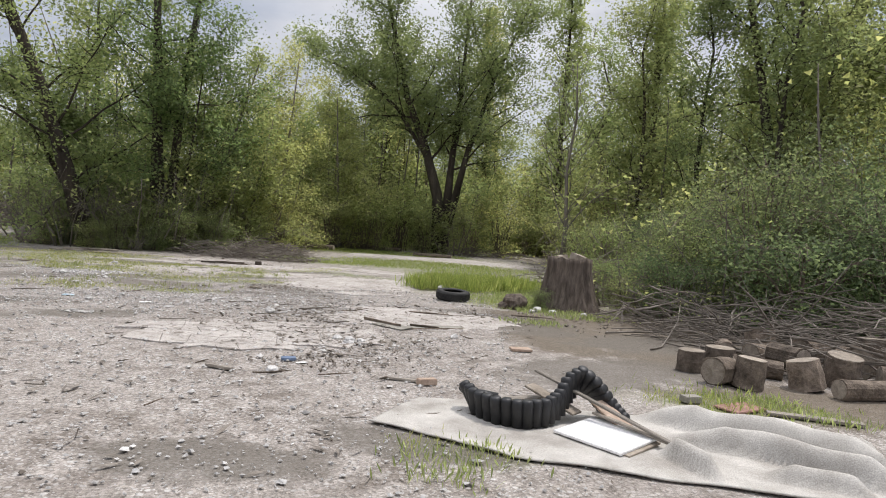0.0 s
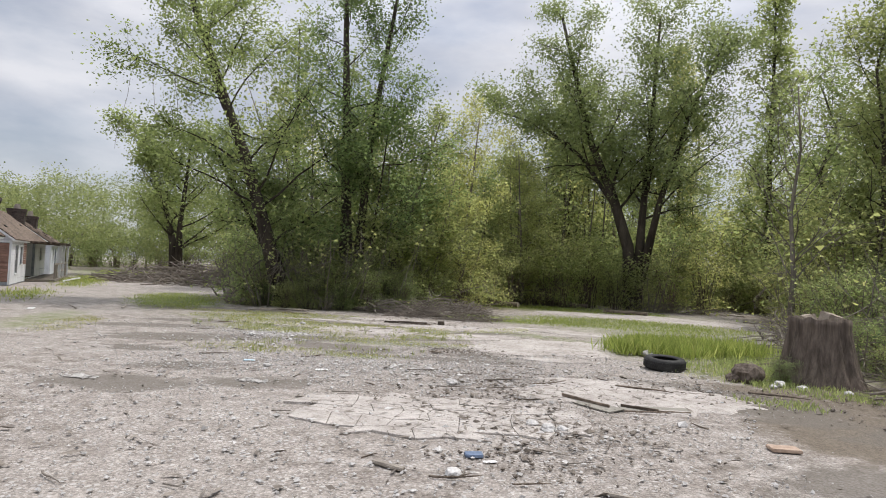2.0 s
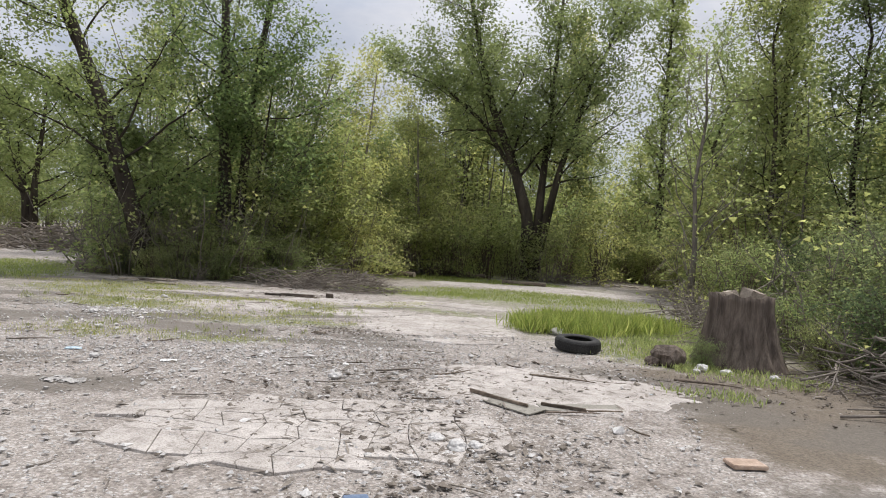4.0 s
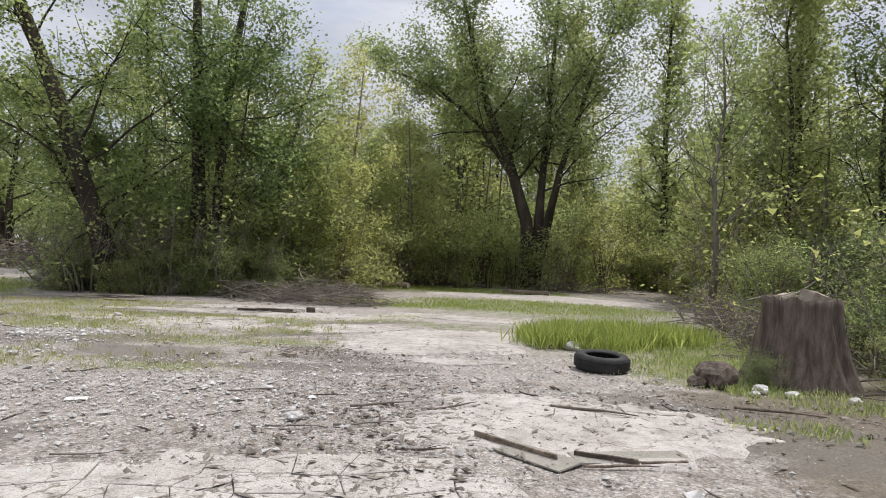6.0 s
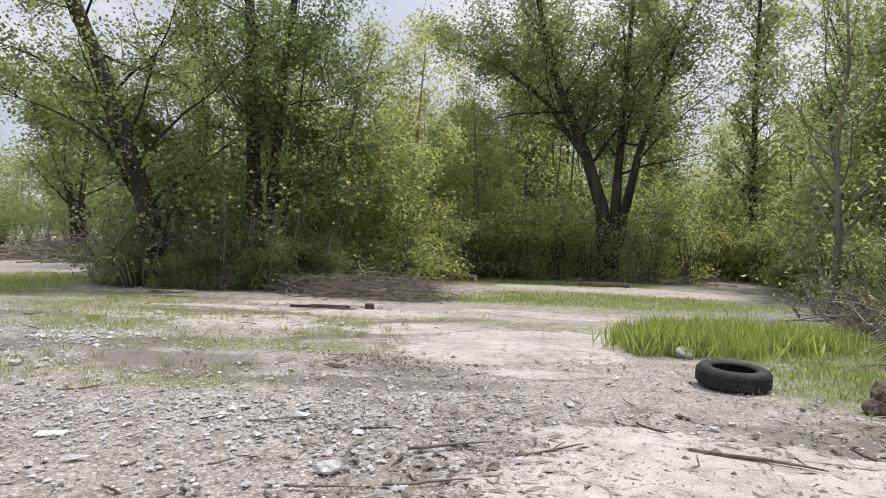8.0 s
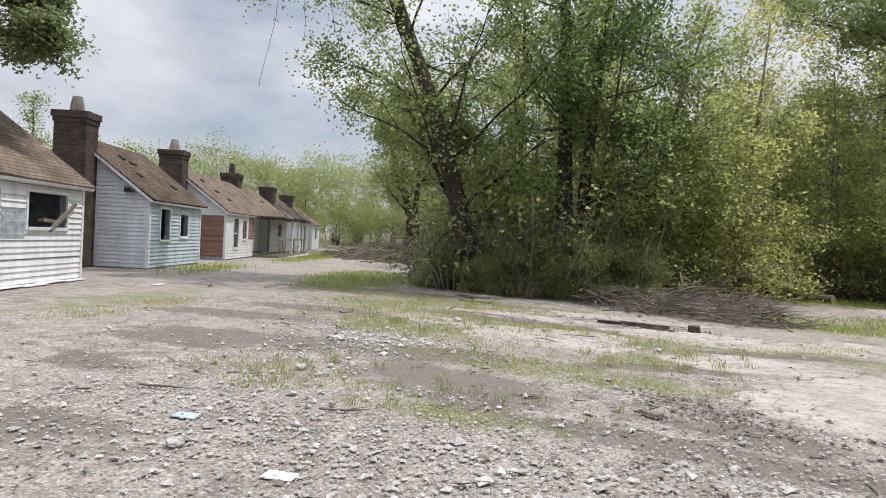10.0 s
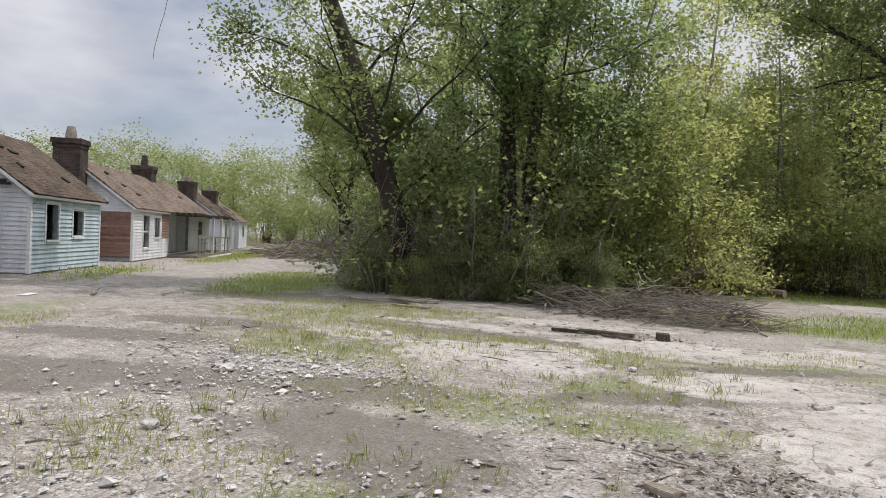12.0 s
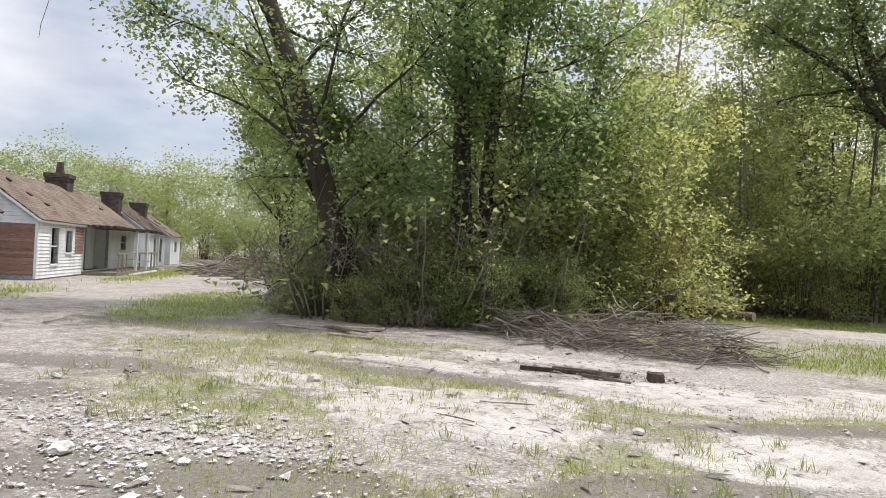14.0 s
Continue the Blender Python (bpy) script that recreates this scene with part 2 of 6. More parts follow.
def leaf_material(name, a, b, c, through_share=0.62):
    n = Nodes(name)
    isl = (n.add("NewGeometry"), "Random Per Island")
    obj = (n.add("ObjectInfo"), "Random")
    col = n.ramp(isl, [(0.0, a), (0.55, b), (1.0, c)])
    col = n.mixed(1.0, col, n.ramp(obj, [(0.0, (0.75, 0.82, 0.8)), (0.5, (1, 1, 1)), (1.0, (1.2, 1.13, 1.07))]), "MULTIPLY")
    p = n.add("BsdfPrincipled", Base_Color=col, Roughness=0.6)
    n.put(p, "Specular IOR Level", 0.15)
    t = n.add("BsdfTranslucent", Color=n.mixed(1.0, col, (1.86, 1.88, 1.5), "MULTIPLY"))
    m = n.add("MixShader", Fac=through_share)
    n.tree.links.new(p.outputs[0], m.inputs[1])
    n.tree.links.new(t.outputs[0], m.inputs[2])
    n.tree.links.new(m.outputs[0], n.out.inputs["Surface"])
    return n.mat


def siding_material(name, a, b, grime):
    n = Nodes(name)
    vec = world_vec(n)
    m = n.add("Mapping", Vector=vec, Scale=(1, 1, 0.25))
    col = n.mixed(n.ramp(n.noise((m, 0), 2.5, 7, 0.65), [(0.42, (0, 0, 0)), (0.75, (0.8, 0.8, 0.8))]), a, grime)
    col = n.mixed(n.ramp(n.noise(vec, 14, 6), [(0.5, (0, 0, 0)), (0.8, (0.5, 0.5, 0.5))]), col, b)
    return n.finish(col, 0.55, n.noise(vec, 40), 0.15, 0.004, spec=0.4)


def roof_material(name, a, b):
    n = Nodes(name)
    vec = obj_vec(n)
    br = n.add("TexBrick", Vector=vec, Scale=1.0, Color1=(*a, 1), Color2=(*b, 1), Mortar=(a[0] * .45, a[1] * .45, a[2] * .45, 1))
    for k, v in (("Mortar Size", 0.012), ("Brick Width", 0.3), ("Row Height", 0.14), ("Bias", 0.0)):
        br.inputs[k].default_value = v
    st = n.ramp(n.noise(vec, 0.9, 7, 0.65), [(0.35, (0.5, 0.48, 0.45)), (0.65, (1.12, 1.08, 1.02))])
    col = n.mixed(0.85, (br, "Color"), st, "MULTIPLY")
    return n.finish(col, 0.95, n.math("ADD", n.noise(vec, 60), (br, "Fac")), 0.5, 0.01, spec=0.1)


def brick_material(name, a, b):
    n = Nodes(name)
    m = n.add("Mapping", Vector=obj_vec(n))
    sep = n.add("SeparateXYZ", Vector=(m, 0))
    flat = n.add("CombineXYZ", X=n.math("ADD", (sep, "X"), (sep, "Y")), Y=(sep, "Z"))
    br = n.add("TexBrick", Vector=(flat, 0), Scale=1.0, Color1=(*a, 1), Color2=(*b, 1), Mortar=(0.12, 0.11, 0.10, 1))
    for k, v in (("Mortar Size", 0.008), ("Brick Width", 0.21), ("Row Height", 0.075), ("Bias", -0.1)):
        br.inputs[k].default_value = v
    st = n.ramp(n.noise((m, 0), 1.6, 7, 0.65), [(0.35, (0.35, 0.33, 0.32)), (0.65, (1.1, 1.05, 1.0))])
    col = n.mixed(0.9, (br, "Color"), st, "MULTIPLY")
    return n.finish(col, 0.9, n.math("ADD", n.noise((m, 0), 50), (br, "Fac")), 0.5, 0.01)


MAT = {
    "ground": ground_material(),
    "slab": slab_material(),
    "stone": plain("pale_stone", (0.35, 0.335, 0.315), (0.60, 0.585, 0.56), 9.0, 0.9, 0.4, vary=0.2),
    "rubble": plain("white_rubble", (0.3, 0.285, 0.262), (0.48, 0.462, 0.435), 9.0, 0.9, 0.4, vary=0.0),
    "clod": plain("dark_dirt_clods", (0.12, 0.1, 0.082), (0.25, 0.218, 0.18), 5.0, 0.95, 0.5, vary=0.2),
    "bark": plain("dark_bark", (0.03, 0.024, 0.019), (0.095, 0.078, 0.06), 3.0, 0.95, 0.9, (1, 1, 0.2), 0.04, 0.15, fine=22.0),
    "bark_grey": plain("grey_bark", (0.12, 0.105, 0.085), (0.26, 0.23, 0.19), 3.0, 0.95, 0.6, (1, 1, 0.25), 0.02, 0.2, fine=25.0),
    "stump": plain("weathered_stump_wood", (0.062, 0.047, 0.037), (0.205, 0.165, 0.132), 4.0, 0.92, 0.9, (3, 3, 0.25), 0.03, 0.1, fine=20.0),
    "cut": plain("pale_cut_wood", (0.19, 0.155, 0.118), (0.37, 0.32, 0.26), 9.0, 0.85, 0.3, vary=0.15),
    "log": plain("log_bark", (0.075, 0.058, 0.044), (0.25, 0.2, 0.155), 6.0, 0.92, 0.9, distance=0.03, vary=0.35, fine=28.0),
    "old_wood": plain("grey_weathered_wood", (0.17, 0.15, 0.125), (0.36, 0.32, 0.27), 5.0, 0.9, 0.5, (1, 8, 8), 0.004, 0.3),
    "twig": plain("dry_twigs", (0.11, 0.092, 0.075), (0.29, 0.255, 0.215), 4.0, 0.9, 0.2, vary=0.15),
    "rubber": plain("black_rubber", (0.014, 0.014, 0.014), (0.045, 0.043, 0.04), 8.0, 0.75, 0.3, vary=0.1, spec=0.35),
    "plastic": plain("black_plastic", (0.012, 0.012, 0.013), (0.03, 0.03, 0.03), 9.0, 0.5, 0.25, vary=0.1, spec=0.45),
    "carpet": plain("dirty_cream_carpet", (0.3, 0.278, 0.245), (0.56, 0.535, 0.49), 2.2, 0.98, 0.7, distance=0.008, vary=0.0, spec=0.05, fine=90.0),
    "white": plain("white_laminate", (0.74, 0.73, 0.71), (0.82, 0.81, 0.79), 3.0, 0.35, 0.05, vary=0.0, spec=0.5),
    "brick": plain("clay_brick", (0.31, 0.225, 0.165), (0.45, 0.345, 0.27), 8.0, 0.9, 0.5, vary=0.1),
    "lino": plain("grey_green_vinyl_panel", (0.23, 0.215, 0.18), (0.33, 0.31, 0.265), 3.0, 0.8, 0.2, vary=0.1),
    "blue": plain("faded_blue_plastic", (0.12, 0.17, 0.26), (0.2, 0.26, 0.36), 8.0, 0.6, 0.2),
    "teal": plain("pale_blue_plastic", (0.38, 0.52, 0.60), (0.55, 0.67, 0.74), 8.0, 0.6, 0.2),
    "siding": siding_material("white_vinyl_siding", (0.80, 0.81, 0.83), (0.62, 0.62, 0.63), (0.5, 0.5, 0.5)),
    "siding_blue": siding_material("pale_blue_peeling_siding", (0.50, 0.60, 0.66), (0.72, 0.75, 0.78), (0.24, 0.33, 0.39)),
    "siding_far": siding_material("aged_white_siding", (0.72, 0.745, 0.775), (0.58, 0.60, 0.63), (0.44, 0.46, 0.48)),
    "trim": plain("white_trim_paint", (0.66, 0.67, 0.68), (0.80, 0.81, 0.82), 4.0, 0.5, 0.15, vary=0.06),
    "board_wall": plain("blue_grey_sheathing", (0.22, 0.26, 0.30), (0.48, 0.52, 0.56), 6.0, 0.85, 0.3, vary=0.1),
    "inside": plain("brown_interior_board", (0.10, 0.06, 0.045), (0.22, 0.14, 0.105), 2.0, 0.85, 0.2),
    "red": plain("weathered_red_board", (0.22, 0.125, 0.098), (0.36, 0.22, 0.175), 5.0, 0.85, 0.4, (1, 1, 6)),
    "roof": roof_material("brown_shingles", (0.185, 0.148, 0.122), (0.245, 0.2, 0.168)),
    "roof_dark": roof_material("dark_brown_shingles", (0.115, 0.09, 0.072), (0.17, 0.135, 0.11)),
    "chimney": brick_material("sooty_brick", (0.062, 0.046, 0.04), (0.115, 0.082, 0.07)),
    "pot": plain("clay_flue", (0.17, 0.145, 0.125), (0.28, 0.245, 0.21), 5.0, 0.9, 0.3),
    "hole": plain("dark_felt", (0.02, 0.018, 0.016), (0.05, 0.045, 0.04), 6.0, 0.9, 0.3),
    "leaf": leaf_material("maple_leaves", (0.137, 0.163, 0.078), (0.200, 0.225, 0.110), (0.263, 0.286, 0.146)),
    "leaf_light": leaf_material("spring_leaves", (0.194, 0.217, 0.095), (0.263, 0.284, 0.129), (0.341, 0.350, 0.174)),
    "leaf_dark": leaf_material("dark_leaves", (0.089, 0.118, 0.065), (0.131, 0.163, 0.087), (0.189, 0.219, 0.118), 0.55),
    "leaf_dull": leaf_material("olive_bush_leaves", (0.155, 0.19, 0.088), (0.22, 0.258, 0.12), (0.3, 0.33, 0.165), 0.62),
    "leaf_full": leaf_material("full_maple_leaves", (0.128, 0.165, 0.078), (0.186, 0.228, 0.106), (0.252, 0.292, 0.138), 0.62),
    "grass": leaf_material("fresh_grass", (0.137, 0.177, 0.052), (0.210, 0.258, 0.078), (0.326, 0.345, 0.140), 0.55),
    "grass_dry": leaf_material("sparse_grass", (0.17, 0.20, 0.07), (0.25, 0.28, 0.10), (0.36, 0.35, 0.18), 0.4),
}


# ---- mesh helpers ----
class Shape:
    """Collects vertices and faces of one mesh."""

    def __init__(self):
        self.v, self.f = [], []

    def add(self, vs, fs):
        k = len(self.v)
        self.v.extend(vs)
        self.f.extend(tuple(i + k for i in f) for f in fs)

    def box(self, x0, x1, y0, y1, z0, z1, m=None):
        vs = [Vector((x, y, z)) for z in (z0, z1) for y in (y0, y1) for x in (x0, x1)]
        if m:
            vs = [m @ p for p in vs]
        self.add(vs, [(0, 2, 3, 1), (4, 5, 7, 6), (0, 1, 5, 4), (2, 6, 7, 3), (0, 4, 6, 2), (1, 3, 7, 5)])

    def tube(self, pts, radii, sides=7, flute=None):
        pts = [Vector(p) for p in pts]
        vs, fs = [], []
        side = None
        for i, p in enumerate(pts):
            d = (pts[min(i + 1, len(pts) - 1)] - pts[max(i - 1, 0)]).normalized()
            side = d.orthogonal().normalized() if side is None else (side - d * side.dot(d)).normalized()
            up = d.cross(side)
            for k in range(sides):
                a = 2 * math.pi * k / sides
                r = radii[i] * (flute(i, a) if flute else 1)
                vs.append(p + side * (r * math.cos(a)) + up * (r * math.sin(a)))
        for i in range(len(pts) - 1):
            for k in range(sides):
                a, b = i * sides + k, i * sides + (k + 1) % sides
                fs.append((a, b, b + sides, a + sides))
        fs.append(tuple(range(sides))[::-1])
        fs.append(tuple(range((len(pts) - 1) * sides, len(pts) * sides)))
        self.add(vs, fs)

    def mesh(self, name, mat, smooth=False):
        me = bpy.data.meshes.new(name)
        me.from_pydata([tuple(p) for p in self.v], [], self.f)
        me.materials.append(mat)
        if smooth:
            me.polygons.foreach_set("use_smooth", [True] * len(me.polygons))
        return me


def part(name, me, parent=None, label="", m=None):
    ob = new(name, me)
    if parent is not None:
        ob.parent = parent
    if m is not None:
        ob.matrix_basis = m
    if label:
        ob["label"] = label
    return ob


def rounded(name, sx, sy, sz, mat, bevel=0.01, rough=0.0, cuts=0, seed=0):
    """A bevelled block, its base at z = 0, with a little unevenness."""
    bm = bmesh.new()
    bmesh.ops.create_cube(bm, size=1.0)
    bmesh.ops.scale(bm, vec=(sx, sy, sz), verts=bm.verts)
    bmesh.ops.translate(bm, vec=(0, 0, sz / 2), verts=bm.verts)
    if cuts:
        bmesh.ops.subdivide_edges(bm, edges=bm.edges, cuts=cuts, use_grid_fill=True)
    bmesh.ops.bevel(bm, geom=[e for e in bm.edges if e.calc_face_angle(0) > 0.5], offset=bevel, segments=2, affect="EDGES")
    if rough:
        for v in bm.verts:
            v.co += Vector(noise.noise_vector(v.co * 9 + Vector((seed, 0, 0)))) * rough
    me = bpy.data.meshes.new(name)
    bm.to_mesh(me)
    bm.free()
    me.materials.append(mat)
    return me


def quads(name, centre, along, across, mat, corners=4):
    """Many leaves in one mesh, diamonds or triangles: arrays of centres and half axes."""
    c, a, b = (np.asarray(q, float) for q in (centre, along, across))
    ring = [c - a, c + b, c + a, c - b] if corners == 4 else [c - a * 0.8 - b * 1.1, c + a * 1.15, c - a * 0.3 + b * 1.3]
    v = np.stack(ring, 1).reshape(-1, 3)
    k, n = len(c), corners
    me = bpy.data.meshes.new(name)
    me.vertices.add(n * k), me.loops.add(n * k), me.polygons.add(k)
    me.vertices.foreach_set("co", v.ravel())
    me.loops.foreach_set("vertex_index", np.arange(n * k, dtype=np.int32))
    me.polygons.foreach_set("loop_start", np.arange(0, n * k, n, dtype=np.int32))
    me.polygons.foreach_set("use_smooth", [False] * k)
    me.update(calc_edges=True)
    me.materials.append(mat)
    return me


def leaves(name, rng, sites, per, spread, size, mat, flat=0.5, droop=0.0, corners=3):
    s = np.repeat(np.asarray(sites, float), per, 0)
    k = len(s)
    c = s + rng.normal(0, 1, (k, 3)) * np.array([spread, spread, spread * 0.75])
    nrm = rng.normal(0, 1, (k, 3))
    nrm[:, 2] = np.abs(nrm[:, 2]) + flat
    nrm /= np.linalg.norm(nrm, axis=1, keepdims=True)
    a = np.cross(nrm, rng.normal(0, 1, (k, 3)))
    a /= np.linalg.norm(a, axis=1, keepdims=True)
    a[:, 2] -= droop
    b = np.cross(nrm, a)
    z = size * rng.uniform(0.6, 1.3, (k, 1)) * 0.5
    return quads(name, c, a * z, b * z * 0.68, mat, corners)


def bent(rng, p, d, length, steps, wander, lift=0.0):
    pts, p, d = [Vector(p)], Vector(p), Vector(d).normalized()
    for _ in range(steps):
        d = (d + Vector(rng.normal(0, wander, 3)) + Vector((0, 0, lift))).normalized()
        p = p + d * (length / steps)
        pts.append(p)
    return pts


def tree(rng, trunks, reach, first, limbs, per, spread, size, bark, leaf, elevation=(15, 60), twigs=5, name="tree", thin=0.75, dense=2, corners=3, bare=0.12):
    """trunks: [(points, base radius)]. Returns an Empty with trunk and crown. first: share of the trunk below the first limb."""
    wood, sites = Shape(), []
    for pts, r0 in trunks:
        pts = [Vector(p) for p in pts]
        k = len(pts)
        wood.tube(pts, [r0 * (1.35 if i == 0 else 1 - 0.8 * i / (k - 1)) for i in range(k)], 9)
        for j in range(limbs):
            s = first + (1 - first) * (j + rng.uniform(0, 1)) / limbs
            q = s * (k - 1)
            i = min(int(q), k - 2)
            p = pts[i].lerp(pts[i + 1], q - i)
            az, el = j * 2.4 + rng.uniform(-0.5, 0.5), radians(rng.uniform(*elevation))
            d = Vector((math.cos(az) * math.cos(el), math.sin(az) * math.cos(el), math.sin(el)))
            ln = reach * (1.15 - 0.65 * (s - first) / (1.001 - first)) * rng.uniform(0.7, 1.15)
            limb = bent(rng, p, d, ln, 5, 0.16, 0.06)
            r1 = r0 * (1 - 0.75 * s) * 0.45 * thin
            wood.tube(limb, [max(r1 * (1 - 0.16 * m), 0.008) for m in range(6)], 5)
            for m in range(twigs):
                w = rng.uniform(bare, 1.0) * 5
                b = min(int(w), 4)
                q0 = limb[b].lerp(limb[b + 1], w - b)
                tw = bent(rng, q0, (limb[b + 1] - limb[b]).normalized() * 0.9 + Vector(rng.normal(0, 0.75, 3)), ln * rng.uniform(0.2, 0.5), 3, 0.22)
                wood.tube(tw, [max(r1 * 0.35, 0.01), max(r1 * 0.25, 0.008), 0.007, 0.004], 3)
                for _ in range(2 * dense):
                    e = rng.uniform(0.25, 2.999)
                    sites.append(tuple(tw[int(e)].lerp(tw[int(e) + 1], e % 1)))
            sites.append(tuple(limb[5]))
        sites.append(tuple(pts[-1]))
    top = new(name)
    part("trunk", wood.mesh("trunk", bark, True), top)
    part("crown", leaves("crown", rng, sites, per, spread, size, leaf, corners=corners), top)
    return top


def bush(rng, height, width, stems, per, spread, size, bark, leaf, name="bush", low=0.12):
    wood, sites = Shape(), []
    for _ in range(stems):
        az, q = rng.uniform(0, 6.28), rng.uniform(0, 1) ** 0.5
        p = Vector((math.cos(az) * q * width * 0.35, math.sin(az) * q * width * 0.35, 0))
        h = height * rng.uniform(0.45, 1.0) * (1.1 - 0.45 * q)
        d = Vector((math.cos(az) * q * 0.7, math.sin(az) * q * 0.7, 1))
        st = bent(rng, p, d, h, 5, 0.13)
        wood.tube(st, [0.03, 0.026, 0.02, 0.014, 0.01, 0.005], 4)
        for m in range(5):
            w = rng.uniform(low, 1.0) * 5
            b = min(int(w), 4)
            tw = bent(rng, st[b].lerp(st[b + 1], w - b), Vector(rng.normal(0, 1, 3)) + Vector((0, 0, 0.4)), rng.uniform(0.12, 0.3) * height, 2, 0.25)
            wood.tube(tw, [0.011, 0.008, 0.004], 3)
            sites.append(tuple(tw[2]))
        sites += [tuple(st[5]), tuple(st[4])]
    top = new(name)
    part("trunk", wood.mesh("trunk", bark, True), top)
    part("crown", leaves("crown", rng, sites, per, spread, size, leaf), top)
    return top


def mound(rng, height, width, stems, hubs, per, spread, size, bark, leaf, name="bush", rise=0.85):
    """A rounded bush leafed down to the ground, on arching stems. hubs: leaf clusters in its outer shell."""
    wood, sites = Shape(), []
    lump = Vector(rng.uniform(-50, 50, 3))
    for _ in range(stems):
        az, q = rng.uniform(0, 6.283), rng.uniform(0.15, 1.0)
        r, h = width * 0.52 * q, height * rng.uniform(0.65, 1.08) * (1.05 - 0.3 * q)
        foot = Vector((math.cos(az), math.sin(az), 0)) * width * 0.12 * rng.uniform(0, 1)
        st = []
        for k in range(7):
            u = k / 6
            wob = Vector(rng.normal(0, 0.05, 3)) * height * 0.25 * (k > 0)
            st.append(foot + Vector((math.cos(az) * r * u ** 1.4, math.sin(az) * r * u ** 1.4, h * math.sin(u * (1.45 + 0.75 * q)))) + wob)
        wood.tube(st, [0.022, 0.019, 0.016, 0.013, 0.01, 0.007, 0.004], 4)
        for k in range(3, 7):
            tw = bent(rng, st[k], Vector(rng.normal(0, 1, 3)) + Vector((math.cos(az), math.sin(az), 0.5)), height * rng.uniform(0.1, 0.24), 2, 0.3)
            wood.tube(tw, [0.008, 0.006, 0.003], 3)
            sites += [tuple(tw[1]), tuple(tw[2])]
    while len(sites) < hubs:
        d = Vector(rng.normal(0, 1, 3)).normalized()
        d.z = abs(d.z) * (0.35 if rng.uniform() < 0.3 else 1.0)
        f = 0.8 + 0.55 * noise.noise(d * 1.7 + lump) + 0.3 * noise.noise(d * 4.5 + lump)
        f *= rng.uniform(0.5, 1.0) ** 0.5
        sites.append((d.x * width * 0.5 * f, d.y * width * 0.5 * f, max(0.06, d.z ** rise * height * f)))
    top = new(name)
    part("trunk", wood.mesh("trunk", bark, True), top)
    part("crown", leaves("crown", rng, sites, per, spread, size, leaf), top)
    return top


# ---- ground ----
def ground_sheet():
    xs = sorted(set([-400, -200, -120, -80] + list(range(-60, 40, 2)) + [40, 60, 90, 140, 220, 400]))
    ys = sorted(set([-300, -150, -80, -40, -20] + list(range(-10, 80, 2)) + [80, 100, 140, 220, 450]))
    sh = Shape()
    sh.v = [Vector((x, y, -0.012 + 0.012 * noise.noise(Vector((x * 0.3, y * 0.3, 0))))) for y in ys for x in xs]
    w = len(xs)
    sh.f = [(j * w + i, j * w + i + 1, (j + 1) * w + i + 1, (j + 1) * w + i) for j in range(len(ys) - 1) for i in range(w - 1)]
    return tagged(new("ground", sh.mesh("ground", MAT["ground"], True)), "pale gravel and dirt lot with damp patches", "ground", kind="structure")


ground_sheet()


def slab(cx, cy, rx, ry, rot, thick=0.014, seed=0, ragged=0.3):
    sh, k = Shape(), 72
    m = pose(cx, cy, 0, 0, 0, rot)
    ring = []
    for i in range(k):
        a = 2 * math.pi * i / k
        r = 1 + ragged * 1.6 * noise.noise(Vector((math.cos(a) * 1.3, math.sin(a) * 1.3, seed * 7.1))) + ragged * 0.7 * noise.noise(Vector((math.cos(a) * 6, math.sin(a) * 6, seed * 3.3)))
        ring.append((math.cos(a) * rx * r, math.sin(a) * ry * r))
    vs = []
    for f, z in ((1.05, -0.03), (1.015, thick * 0.35), (0.985, thick * 0.8), (0.93, thick), (0.6, thick * 1.05), (0.3, thick * 1.1)):
        for x, y in ring:
            p = m @ Vector((x * f, y * f, 0))
            vs.append(Vector((p.x, p.y, z + (0.004 * noise.noise(p * 2.3) if z > 0.008 else 0))))
    vs.append(m @ Vector((0, 0, thick)))
    fs = [(j * k + i, j * k + (i + 1) % k, (j + 1) * k + (i + 1) % k, (j + 1) * k + i) for j in range(5) for i in range(k)]
    fs += [(5 * k + i, 5 * k + (i + 1) % k, 6 * k) for i in range(k)]
    sh.add(vs, fs)
    ob = new("concrete_slab", sh.mesh("concrete_slab", MAT["slab"], True))
    return tagged(ob, "worn pale concrete slab lying flush in the gravel", "slab", "slabs in the lot", "structure")


for i, row in enumerate([(-5.7, 17.9, 1.45, 0.9, 15), (-3.7, 20.4, 1.75, 0.85, 25), (-0.7, 17.3, 1.6, 1.35, 25), (1.0, 11.75, 1.75, 1.05, 5),
                         (-8.2, 17.9, 0.9, 0.4, 12), (-2.9, 18.2, 1.0, 0.65, 20), (-0.4, 14.9, 0.6, 0.22, 10), (-1.35, 15.75, 0.85, 0.5, 20),
                         (-6.3, 21.6, 1.4, 0.4, 12), (-0.9, 21.5, 2.0, 0.6, -10), (1.5, 31.0, 3.6, 2.0, -15), (-7.6, 20.0, 1.3, 0.35, 5)]):
    slab(*row, seed=i)


